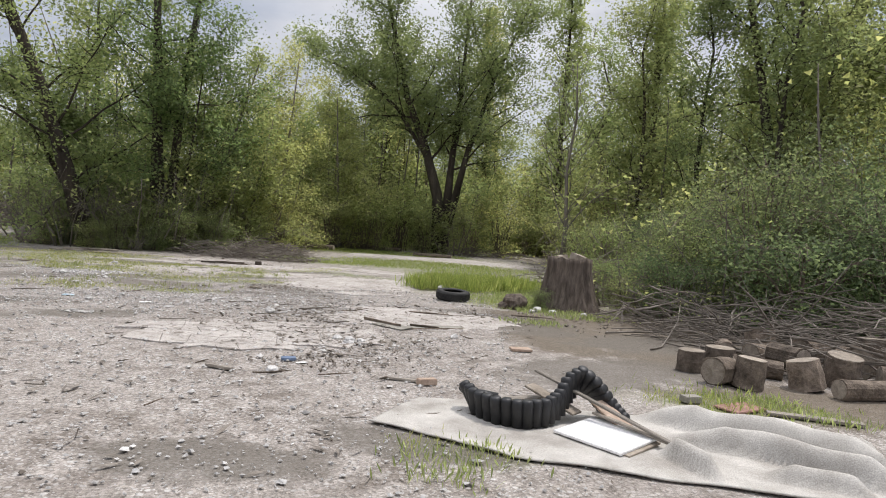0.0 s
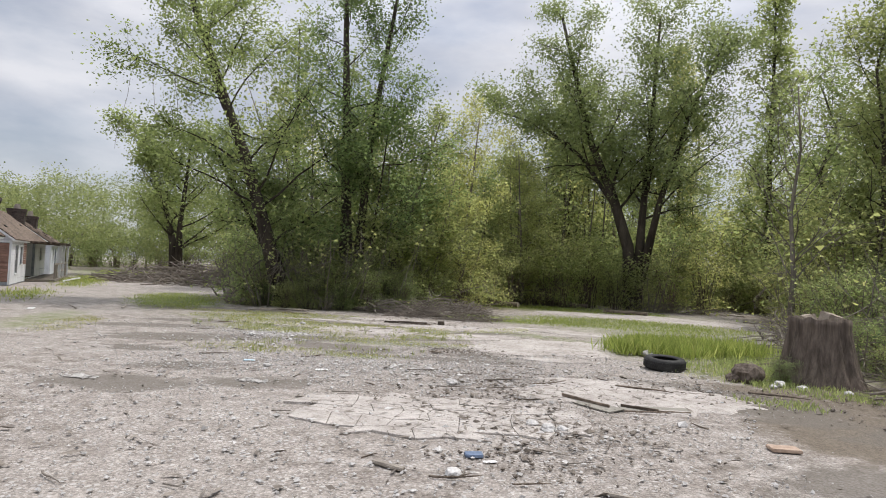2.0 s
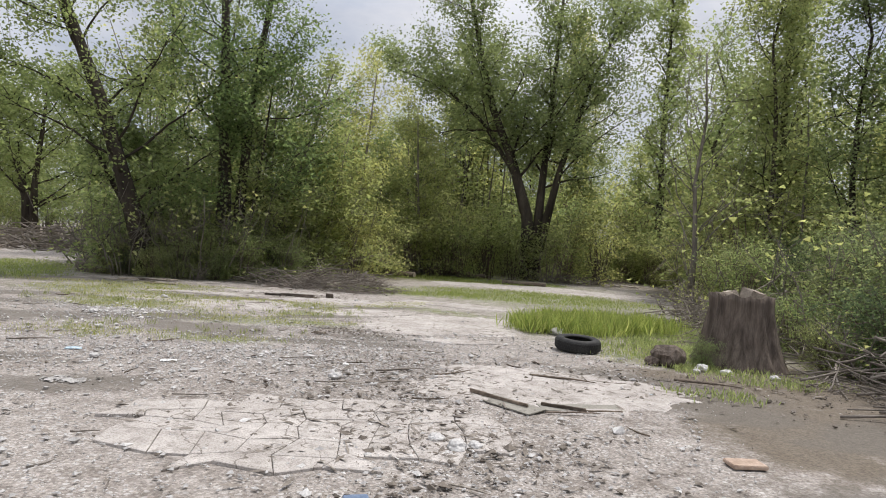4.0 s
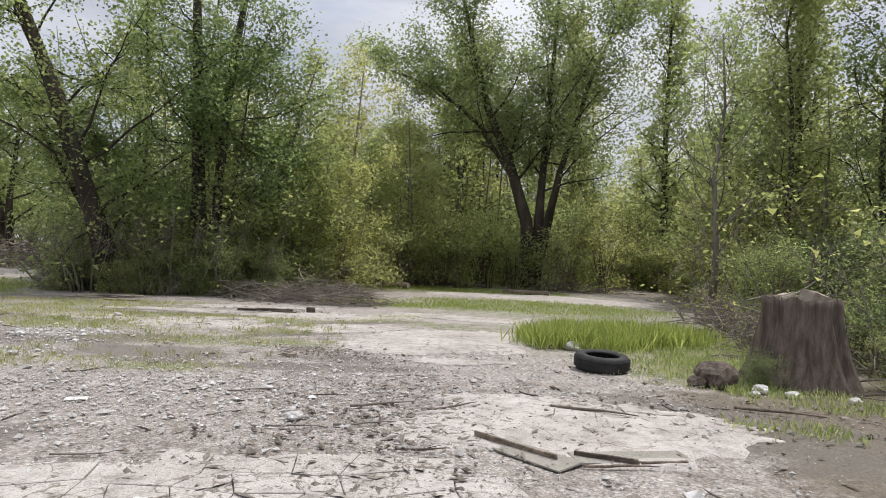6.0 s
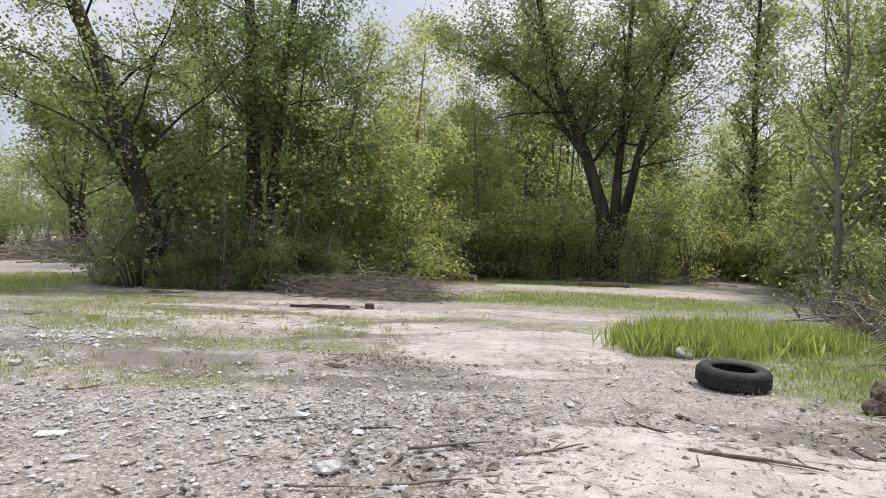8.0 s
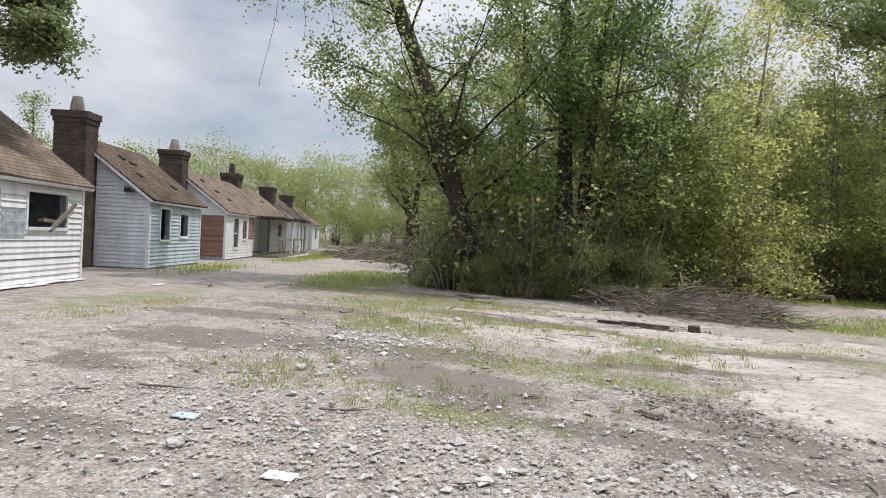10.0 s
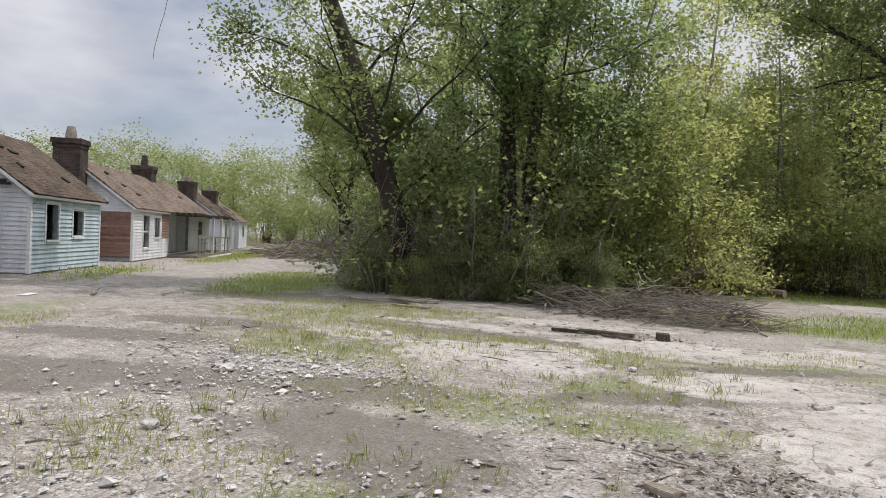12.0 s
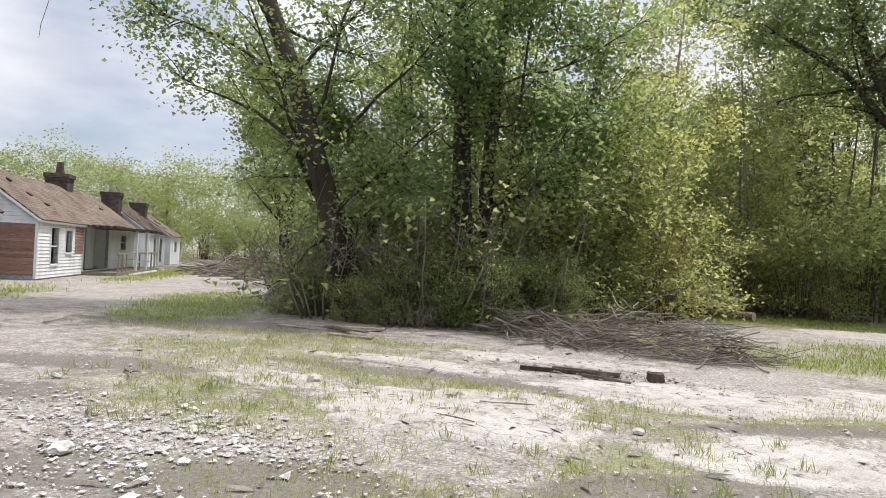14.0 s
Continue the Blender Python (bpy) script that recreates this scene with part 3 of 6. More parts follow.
def cracked_slab():
    """Concrete broken into pieces with open joints."""
    rng = np.random.default_rng(5)
    top = tagged(new("cracked_slab"), "pale concrete slab broken into many pieces", "slab", kind="structure")
    nx, ny, s = 11, 6, 0.36
    jit = rng.uniform(-0.33, 0.33, (ny + 1, nx + 1, 2))
    for j in range(ny):
        for i in range(nx):
            c = [Vector(((a + jit[b, a, 0]) * s, (b + jit[b, a, 1]) * s, 0)) for a, b in ((i, j), (i + 1, j), (i + 1, j + 1), (i, j + 1))]
            mid = sum(c, Vector()) / 4
            if ((mid.x - nx * s / 2) / (nx * s / 2)) ** 2 + ((mid.y - ny * s / 2) / (ny * s / 2)) ** 2 > rng.uniform(0.7, 1.1):
                continue
            h = rng.uniform(0.008, 0.02)
            sh = Shape()
            low = [mid + (p - mid) * 0.98 + Vector((0, 0, -0.02)) for p in c]
            up = [mid + (p - mid) * 0.977 + Vector((0, 0, h - 0.004)) for p in c]
            lid = [mid + (p - mid) * 0.945 + Vector((0, 0, h)) for p in c]
            sh.add(low + up + lid, [(0, 1, 5, 4), (1, 2, 6, 5), (2, 3, 7, 6), (3, 0, 4, 7), (4, 5, 9, 8), (5, 6, 10, 9), (6, 7, 11, 10), (7, 4, 8, 11), (8, 9, 10, 11)])
            part("slab_piece", sh.mesh("slab_piece", MAT["slab"]), top)
    top.matrix_basis = pose(-2.95, 7.75, 0, 0, 0, 8)


cracked_slab()


# ---- cabins: u runs along the row, v towards the lot ----
ROW = Matrix(((-0.6655, 0.7464, 0, -18.04), (0.7464, 0.6655, 0, 15.86), (0, 0, 1, 0), (0, 0, 0, 1)))
BOARD = Shape()
BOARD.add([Vector(p) for p in ((0, 0, 0), (1, 0, 0), (1, 1, 0), (0, 1, 0), (0, 0.12, 1), (1, 0.12, 1), (1, 0, 1), (0, 0, 1))],
          [(3, 2, 5, 4), (0, 3, 4, 7), (1, 6, 5, 2), (0, 1, 2, 3), (4, 5, 6, 7)])
BOARDS = {}


def board_mesh(key):
    if key not in BOARDS:
        BOARDS[key] = BOARD.mesh("siding_board", MAT[key])
    return BOARDS[key]


def cut_spans(a, b, holes):
    spans = [(a, b)]
    for h0, h1 in holes:
        spans = [s for x, y in spans for s in ((x, min(y, h0)), (max(x, h1), y)) if s[1] - s[0] > 0.03]
    return spans


def clad(wall, u0, u1, z0, z1, holes, key, place, rng, course=0.118, limit=None):
    """Lapped siding boards on a wall; place turns (along, out, up) into the cabin's space."""
    z = z0
    while z < z1 - 0.02:
        h = min(course, z1 - z)
        a, b = limit(z + h / 2) if limit else (u0, u1)
        for s0, s1 in cut_spans(a, b, [(h0, h1) for h0, h1, g0, g1 in holes if g0 < z + h / 2 < g1]):
            tilt = rng.normal(0, 0.0025)
            m = place @ Matrix.Translation((s0, 0.003, z)) @ pose(0, 0, 0, 0, -math.degrees(tilt) * 0.6, 0)
            part("siding_board", board_mesh(key), wall, m=m @ Matrix.Diagonal((s1 - s0, 0.034, h * 0.955, 1)))
        z += course


def wall_mesh(u0, u1, z0, z1, holes, thick, mat):
    """A wall panel with openings: u along, z up, thickness back from v = 0."""
    us = sorted({u0, u1, *(h for q in holes for h in q[:2])})
    zs = sorted({z0, z1, *(h for q in holes for h in q[2:])})
    sh = Shape()
    for a, b in zip(us, us[1:]):
        for c, d in zip(zs, zs[1:]):
            if not any(q[0] <= (a + b) / 2 <= q[1] and q[2] <= (c + d) / 2 <= q[3] for q in holes):
                sh.box(a, b, -thick, 0, c, d)
    return sh.mesh("wall", mat)


def window_frame(top, u0, u1, z0, z1, bar=True):
    sh = Shape()
    w = 0.07
    for a, b, c, d in ((u0 - w, u0, z0 - w, z1 + w), (u1, u1 + w, z0 - w, z1 + w), (u0, u1, z1, z1 + w)):
        sh.box(a, b, -0.1, 0.045, c, d)
    win = part("window_frame", sh.mesh("window_frame", MAT["trim"]), top)
    sill = Shape()
    sill.box(u0 - w * 0.2, u1 + w * 0.2, -0.1, 0.075, z0 - w, z0)
    part("window_sill", sill.mesh("window_sill", MAT["trim"]), win)
    if bar:
        r = Shape()
        r.box(u0, u1, -0.07, -0.03, (z0 + z1) / 2 - 0.025, (z0 + z1) / 2 + 0.025)
        part("meeting_rail", r.mesh("meeting_rail", MAT["trim"]), win)
    return win


def chimney(top, u, v, w, d, height, pot=0.5, pot_r=0.2, square=False):
    sh = Shape()
    sh.box(u, u + d, v - w, v, 0, height - 0.35)
    sh.box(u - 0.03, u + d + 0.03, v - w - 0.03, v + 0.03, height - 0.35, height - 0.2)
    sh.box(u - 0.07, u + d + 0.07, v - w - 0.07, v + 0.07, height - 0.2, height)
    ch = part("chimney", sh.mesh("chimney", MAT["chimney"]), top, "soot-darkened brick chimney")
    c = Shape()
    c.tube([(u + d / 2, v - w / 2, height - 0.02), (u + d / 2, v - w / 2, height + pot * 0.5), (u + d / 2, v - w / 2, height + pot)],
           [pot_r * 1.15, pot_r, pot_r * 0.72], 4 if square else 10)
    part("flue_pot", c.mesh("flue_pot", MAT["chimney" if square else "pot"]), ch, "clay chimney pot")
    return ch


def roof(top, u0, u1, v0, depth, eave, ridge, key, over=0.22):
    rv = v0 - depth / 2
    slope = (ridge - eave) / (depth / 2)
    a = math.atan(slope)
    ln = (depth / 2 + over) / math.cos(a)
    for sgn, nm in ((1, "roof"), (-1, "roof_back")):
        sh = Shape()
        nu, nw = 14, 8
        vs, fs = [], []
        for layer in (0.0, -0.09):
            for j in range(nw + 1):
                for i in range(nu + 1):
                    sag = 0.045 * noise.noise(Vector((u0 + i * 0.9, j * 0.7, 3.0 * sgn)))
                    vs.append(Vector((i / nu * (u1 - u0 + 2 * over), j / nw * ln, layer + sag)))
        k = (nu + 1) * (nw + 1)
        for j in range(nw):
            for i in range(nu):
                q = j * (nu + 1) + i
                fs.append((q, q + 1, q + nu + 2, q + nu + 1))
                fs.append((k + q, k + q + nu + 1, k + q + nu + 2, k + q + 1))
        rim = [i for i in range(nu + 1)] + [j * (nu + 1) + nu for j in range(1, nw + 1)] + [nw * (nu + 1) + i for i in range(nu - 1, -1, -1)] + [j * (nu + 1) for j in range(nw - 1, 0, -1)]
        fs += [(x, k + x, k + y, y) for x, y in zip(rim, rim[1:] + rim[:1])]
        sh.add(vs, fs)
        if sgn > 0:
            m = Matrix.Translation((u0 - over, rv, ridge + 0.06)) @ pose(0, 0, 0, -math.degrees(a), 0, 0)
        else:
            m = Matrix.Translation((u1 + over, rv, ridge + 0.06)) @ pose(0, 0, 0, 0, 0, 180) @ pose(0, 0, 0, -math.degrees(a), 0, 0)
        r = part("roof", sh.mesh("roof", MAT[key]), top, m=m)
        f = Shape()
        f.box(0, u1 - u0 + 2 * over, ln - 0.02, ln + 0.012, -0.13, -0.05)
        f.box(-0.012, 0.02, 0.02, ln, -0.13, -0.05)
        f.box(u1 - u0 + 2 * over - 0.02, u1 - u0 + 2 * over + 0.012, 0.02, ln, -0.13, -0.05)
        part("fascia", f.mesh("fascia", MAT["trim"]), r, "white painted fascia board")
        if sgn > 0:
            rng = np.random.default_rng(int(abs(u0) * 10) + 3)
            for _ in range(4):
                h = Shape()
                x, y = rng.uniform(0.4, u1 - u0 - 0.4), rng.uniform(0.15, 0.75) * ln
                wx, wy = rng.uniform(0.18, 0.4), rng.uniform(0.12, 0.22)
                h.box(x, x + wx, y, y + wy, -0.02, 0.05)
                part("loose_shingle", h.mesh("loose_shingle", MAT["hole"]), r, "dark torn shingle patch")
    return slope, rv


def cabin(u0, u1, v0, depth, eave, ridge, openings, keys, roof_key, label, frames=(), course=0.13, gable="plain", stack=None, seed=1):
    rng = np.random.default_rng(seed)
    front_key, gable_key = keys
    top = tagged(new("cabin"), label, "cabin", "row of abandoned cabins")
    top.matrix_basis = ROW
    th = 0.14
    fm = Matrix.Translation((0, v0, 0))
    wall = part("wall", wall_mesh(u0, u1, 0.0, eave, openings, th, MAT["board_wall"]), top, m=fm)
    clad(wall, u0 + 0.06, u1 - 0.06, 0.04, eave - 0.05, openings, front_key, Matrix.Identity(4), rng, course)
    for o in frames:
        window_frame(wall, *o)
    # gables
    for uu, sgn in ((u0, -1), (u1, 1)):
        sh = Shape()
        x0, x1 = (uu, uu + th) if sgn < 0 else (uu - th, uu)
        sec = [(v0 - th - 0.003, 0), (v0 - depth + th + 0.003, 0), (v0 - depth + th + 0.003, eave + 0.05), (v0 - depth / 2, ridge - 0.06), (v0 - th - 0.003, eave + 0.05)]
        sh.add([Vector((x, v, z)) for x in (x0, x1) for v, z in sec], [(0, 1, 2, 3, 4), (9, 8, 7, 6, 5)] + [(i, (i + 1) % 5 + 0, (i + 1) % 5 + 5, i + 5) for i in range(5)])
        gw = part("gable_wall", sh.mesh("gable_wall", MAT["board_wall"]), top)
        if sgn < 0:
            place = Matrix(((0, -1, 0, uu), (-1, 0, 0, v0), (0, 0, 1, 0), (0, 0, 0, 1)))

            def limit(z):
                s = max(0.0, (z - eave) / (ridge - eave) * depth / 2)
                return (0.0 + s, depth - s)

            if gable == "red":
                clad(gw, 0, depth, 2.02, ridge - 0.12, [], gable_key, place, rng, course, limit)
                for i in range(6):
                    sh = Shape()
                    sh.box(i * depth / 6 + 0.01, (i + 1) * depth / 6 - 0.012, 0.0, 0.025, 0.16, 2.0, place)
                    part("panel", sh.mesh("panel", MAT["red"]), gw, "weathered red-brown boarding")
                for i in range(15):
                    b = Shape()
                    b.box(0.02, depth - 0.02, 0.025, 0.036, 0.2 + i * 0.118, 0.2 + i * 0.118 + 0.1, place)
                    part("board", b.mesh("board", MAT["red"]), gw)
            else:
                clad(gw, 0, depth, 0.04, ridge - 0.12, [], gable_key, place, rng, course, limit)
    # corner posts
    for uu in (u0, u1):
        c = Shape()
        c.box(uu - 0.05, uu + 0.07 if uu == u0 else uu + 0.05, v0 - 0.06, v0 + 0.034, 0.02, eave - 0.02)
        part("corner_board", c.mesh("corner_board", MAT["trim"]), top)
    # back wall, floor, ceiling, inner wall
    b = Shape()
    b.box(u0, u1, v0 - depth, v0 - depth + th, 0, eave)
    part("back_wall", b.mesh("back_wall", MAT["inside"]), top)
    f = Shape()
    f.box(u0 + th + 0.004, u1 - th - 0.004, v0 - depth + th + 0.004, v0 - th - 0.004, 0, 0.12)
    part("floor", f.mesh("floor", MAT["inside"]), top)
    c = Shape()
    c.box(u0 + th + 0.004, u1 - th - 0.004, v0 - depth + th + 0.004, v0 - th - 0.004, eave - 0.06, eave)
    part("ceiling", c.mesh("ceiling", MAT["inside"]), top)
    i = Shape()
    i.box(u0 + th + 0.004, u1 - th - 0.004, v0 - 1.9, v0 - 1.8, 0.124, eave - 0.064)
    part("inner_wall", i.mesh("inner_wall", MAT["inside"]), top)
    roof(top, u0, u1, v0, depth, eave, ridge, roof_key)
    if stack:
        chimney(top, *stack)
    return top


H1 = cabin(-9.6, 0.0, 0.0, 4.9, 2.42, 4.25, [(-4.16, -3.24, 1.0, 2.08), (-2.32, -0.75, 1.27, 2.03), (-7.6, -6.4, 1.0, 2.0)], ("siding", "siding"), "roof",
           "white cabin with broken windows and torn vinyl siding", [(-2.32, -0.75, 1.27, 2.03, False)], course=0.135, seed=1)
H2 = cabin(4.78, 9.75, -0.25, 4.7, 2.36, 4.15, [(5.68, 6.5, 0.95, 2.02), (7.52, 8.32, 1.04, 1.92)], ("siding_blue", "siding_far"), "roof_dark",
           "pale blue peeling cabin with broken windows and brick chimney", [(5.68, 6.5, 0.95, 2.02, False), (7.52, 8.32, 1.04, 1.92, False)],
           stack=(3.98, -1.95, 1.0, 0.76, 4.85), seed=2)
H3 = cabin(13.32, 27.6, -0.25, 4.7, 2.3, 4.05, [(14.62, 15.4, 0.52, 1.93), (16.2, 16.95, 0.98, 1.9), (18.6, 22.4, 0.14, 2.1), (24.6, 25.6, 1.1, 1.86)], ("siding", "siding"), "roof",
           "long white cabin with sagging porch and red-boarded gable", [(14.62, 15.4, 0.52, 1.93), (16.2, 16.95, 0.98, 1.9, False), (24.6, 25.6, 1.1, 1.86)],
           gable="red", stack=(12.5, -2.02, 1.0, 0.78, 4.78), seed=3)
chimney(H3, 22.6, -2.3, 1.0, 0.9, 4.75, 0.6, 0.2, True)
H4 = cabin(31.4, 36.2, -0.25, 4.7, 2.25, 3.9, [(32.6, 33.3, 0.9, 1.9), (34.4, 35.3, 0.3, 1.9)], ("siding_far", "siding_far"), "roof_dark",
           "weathered pale cabin with dark window openings", [(32.6, 33.3, 0.9, 1.9)], stack=(30.5, -1.9, 1.0, 0.85, 4.55, 0.35), seed=4)
H5 = cabin(38.4, 42.2, -0.25, 4.7, 2.2, 3.75, [(39.9, 40.8, 0.9, 1.75)], ("siding_far", "siding_far"), "roof",
           "small pale cabin at the end of the row", [(39.9, 40.8, 0.9, 1.75)], stack=(37.5, -1.9, 1.0, 0.85, 4.4, 0.4), seed=5)


def porch():
    """Sagging porch roof, posts and rail on the long cabin."""
    top = tagged(new("porch"), "sagging porch with white posts and broken rail", "porch")
    top.matrix_basis = ROW
    r = Shape()
    for i in range(8):
        z = 2.2 - 0.03 * math.sin(i * 0.9)
        r.box(18.3 + i * 1.15, 18.3 + (i + 1) * 1.15 - 0.01, -0.35, 1.25, z - 0.1, z)
    part("porch_roof", r.mesh("porch_roof", MAT["roof_dark"]), top)
    for u in (22.1, 24.3, 27.2):
        p = Shape()
        p.box(u - 0.06, u + 0.06, 1.05, 1.17, 0, 2.14)
        part("post", p.mesh("post", MAT["trim"]), top)
    for z, a, b in ((0.98, 18.7, 27.2), (0.55, 22.1, 25.0)):
        s = Shape()
        s.box(a, b, 1.08, 1.14, z - 0.04, z + 0.04)
        part("rail", s.mesh("rail", MAT["old_wood"]), top)
    for a, b in ((18.45, 20.1), (21.0, 22.55)):
        w = Shape()
        w.box(a, b, -0.95, -0.87, 0.15, 2.2)
        part("porch_wall", w.mesh("porch_wall", MAT["siding_far"]), top, "pale inner porch wall")
    for a in (18.5, 22.42):
        w = Shape()
        w.box(a, a + 0.06, -0.86, -0.4, 0.15, 2.2)
        part("porch_side", w.mesh("porch_side", MAT["trim"]), top)
    d = Shape()
    d.box(18.3, 27.4, -0.2, 1.2, 0, 0.14)
    part("deck", d.mesh("deck", MAT["old_wood"]), top)
    for u in (18.9, 19.6, 20.3, 22.9, 25.6, 26.4):
        p = Shape()
        p.box(u - 0.035, u + 0.035, 1.08, 1.14, 0.14, 0.96)
        part("baluster", p.mesh("baluster", MAT["old_wood"]), top)


porch()


# ---- woods ----
def at(x, y, turn=0.0, s=1.0, z=0.0):
    return Matrix.Translation((x, y, z)) @ pose(0, 0, 0, 0, 0, turn) @ Matrix.Scale(s, 4)


def plant(ob, x, y, turn=0.0):
    ob.matrix_basis = at(x, y, turn)
    return ob


R = np.random.default_rng
BARK, LEAF = MAT["bark"], MAT
lean = tree(R(11), [([(0, 0, -0.1), (-0.75, -0.6, 3.0), (-1.5, -1.1, 5.8), (-2.5, -1.6, 8.6), (-3.7, -1.9, 11.8), (-4.6, -2.0, 14.5)], 0.31)], 4.3, 0.15, 32, 17, 0.3, 0.118, BARK, LEAF["leaf_full"], (-5, 60), 10, thin=0.5, dense=3, corners=4, bare=0.36)
plant(lean, -12.0, 24.7)
tagged(lean, "tall leaning broadleaf tree with dark trunk and vines", "tree")
double = tree(R(12), [([(0, 0, -0.1), (-0.15, 0, 3.5), (-0.3, -0.1, 7.5), (-0.5, -0.2, 11.5), (-0.6, -0.2, 15.5)], 0.29),
                      ([(0.35, 0.1, -0.1), (0.5, 0.1, 3.5), (0.75, 0.2, 7.5), (1.3, 0.3, 11.5), (1.8, 0.4, 15.0)], 0.22),
                      ([(0.6, -0.1, -0.1), (1.0, 0.0, 2.5), (1.3, 0.0, 5.0), (1.5, 0.1, 7.5)], 0.09)], 3.8, 0.18, 20, 11, 0.3, 0.118, BARK, LEAF["leaf_full"], (0, 60), 10, thin=0.5, dense=3, corners=4, bare=0.4)
plant(double, -10.3, 26.6)
tagged(double, "twin-trunked maple tree in fresh leaf", "tree")
side = tree(R(17), [([(0, 0, -0.1), (-0.7, -0.4, 2.0), (-1.8, -0.9, 4.2), (-3.0, -1.4, 6.6)], 0.13), ([(0.2, 0.3, 0), (-0.1, 0.2, 2.2), (-0.9, 0.1, 4.6)], 0.07)], 2.5, 0.2, 17, 14, 0.27, 0.115, BARK, LEAF["leaf_full"], (-10, 50), 8, dense=2)
plant(side, -12.4, 25.4)
tagged(side, "slim leafy tree leaning over the lane", "tree")
fork = tree(R(13), [([(0, 0, -0.1), (-0.3, 0, 3.5), (-1.2, 0, 6.2), (-2.5, 0, 9.2), (-3.5, 0, 13.0), (-4.4, 0, 16.5)], 0.36),
                    ([(0, 0, 2.0), (-1.2, 0, 5.8), (-3.0, -0.1, 8.4), (-5.2, -0.2, 10.2), (-8.2, -0.3, 11.2)], 0.17),
                    ([(0.2, 0, -0.1), (0.4, 0.3, 5), (0.7, 0.4, 10), (1.0, 0.5, 16.5)], 0.28),
                    ([(0.3, 0, 1.0), (1.3, 0, 6), (2.6, 0.2, 10.5), (4.6, 0.3, 15.5)], 0.22)], 4.4, 0.3, 15, 17, 0.46, 0.155, BARK, LEAF["leaf"], (0, 60), 9, dense=3)
plant(fork, 1.2, 39.0)
tagged(fork, "spreading tree with several forked grey limbs", "tree")
far_fork = tree(R(18), [([(0, 0, -0.1), (-0.5, 0, 4), (-1.3, 0, 8), (-2.2, 0, 12), (-2.8, 0, 15.5)], 0.3), ([(0.1, 0, -0.1), (0.1, 0.2, 5), (0.3, 0.3, 10), (0.2, 0.4, 15.5)], 0.32),
                        ([(0.3, 0, 0.5), (1.2, 0, 5), (2.1, 0.1, 9.5), (3.4, 0.2, 15)], 0.3), ([(0.2, 0, 2.0), (1.9, 0.4, 6), (3.9, 0.6, 10)], 0.16)], 3.6, 0.4, 12, 10, 0.36, 0.18, BARK, LEAF["leaf"], (0, 60), 8, dense=3)
plant(far_fork, 15.2, 26.5)
tagged(far_fork, "tall tree with several dark forked trunks", "tree")
for x, y, h, bend, key, seed in ((-8.9, 27.2, 8.5, 2.0, "leaf_light", 19), (-6.9, 32.2, 9.5, 0.6, "leaf_light", 20), (-4.6, 37.4, 8.5, -0.5, "leaf_light", 21), (-7.6, 29.4, 6.0, 0.9, "leaf_light", 22)):
    maple = tree(R(seed), [([(0, 0, -0.1), (bend * 0.25, bend * 0.1, h * 0.3), (bend * 0.6, bend * 0.3, h * 0.6), (bend, bend * 0.5, h)], 0.11), ([(0.1, 0.1, 0), (bend * 0.1 - 0.4, 0.5, h * 0.4), (bend * 0.1 - 0.5, 0.9, h * 0.85)], 0.07)],
                 2.7, 0.08, 16, 12, 0.28, 0.12, MAT["bark_grey"], LEAF[key], (-10, 50), 8, dense=2)
    plant(maple, x, y)
    tagged(maple, "slim young maple with yellow-green spring leaves", "tree", "young maples")
sapling = tree(R(14), [([(0, 0, 0), (0.08, 0, 2), (-0.05, 0, 4), (0.2, 0.1, 6), (0.05, 0, 8.0)], 0.095)], 3.0, 0.2, 24, 2, 0.2, 0.12, MAT["bark_grey"], LEAF["leaf_light"], (25, 60), 5)
plant(sapling, 5.8, 24.1)
tagged(sapling, "sparse young tree with bare grey branches", "tree")
lot_tree = tree(R(15), [([(0, 0, 0), (-0.4, 0, 3), (-1.4, 0, 6), (-3, 0, 9), (-4.0, 0, 11.5)], 0.34), ([(0.3, 0, 0), (0.2, 0, 4), (0.6, 0, 8), (0.8, 0, 11)], 0.28)], 5.4, 0.16, 16, 14, 0.5, 0.22, BARK, LEAF["leaf_light"], (0, 50), 7, dense=3)
plant(lot_tree, -33.5, 45.5)
tagged(lot_tree, "lone broadleaf tree beside the lane", "tree")
shade_tree = tree(R(16), [([(0, 0, 0), (0.1, 0.2, 3), (0.0, 0.3, 6), (-0.3, 0.4, 10), (-0.5, 0.4, 13)], 0.4), ([(0.1, 0.3, 3.5), (1.4, 1.8, 5.0), (2.8, 3.6, 6.3), (3.8, 5.2, 6.9), (4.4, 6.7, 6.4)], 0.15), ([(0.1, 0.3, 3.2), (1.6, 1.6, 4.4), (3.0, 3.4, 5.2), (4.0, 4.9, 5.5), (4.6, 6.0, 5.3)], 0.12)], 2.4, 0.42, 10, 40, 0.2, 0.12, BARK, LEAF["leaf_dark"], (-15, 35), 8)
plant(shade_tree, -22.5, 8.5)
tagged(shade_tree, "large broadleaf tree overhanging the cabin roof", "tree")

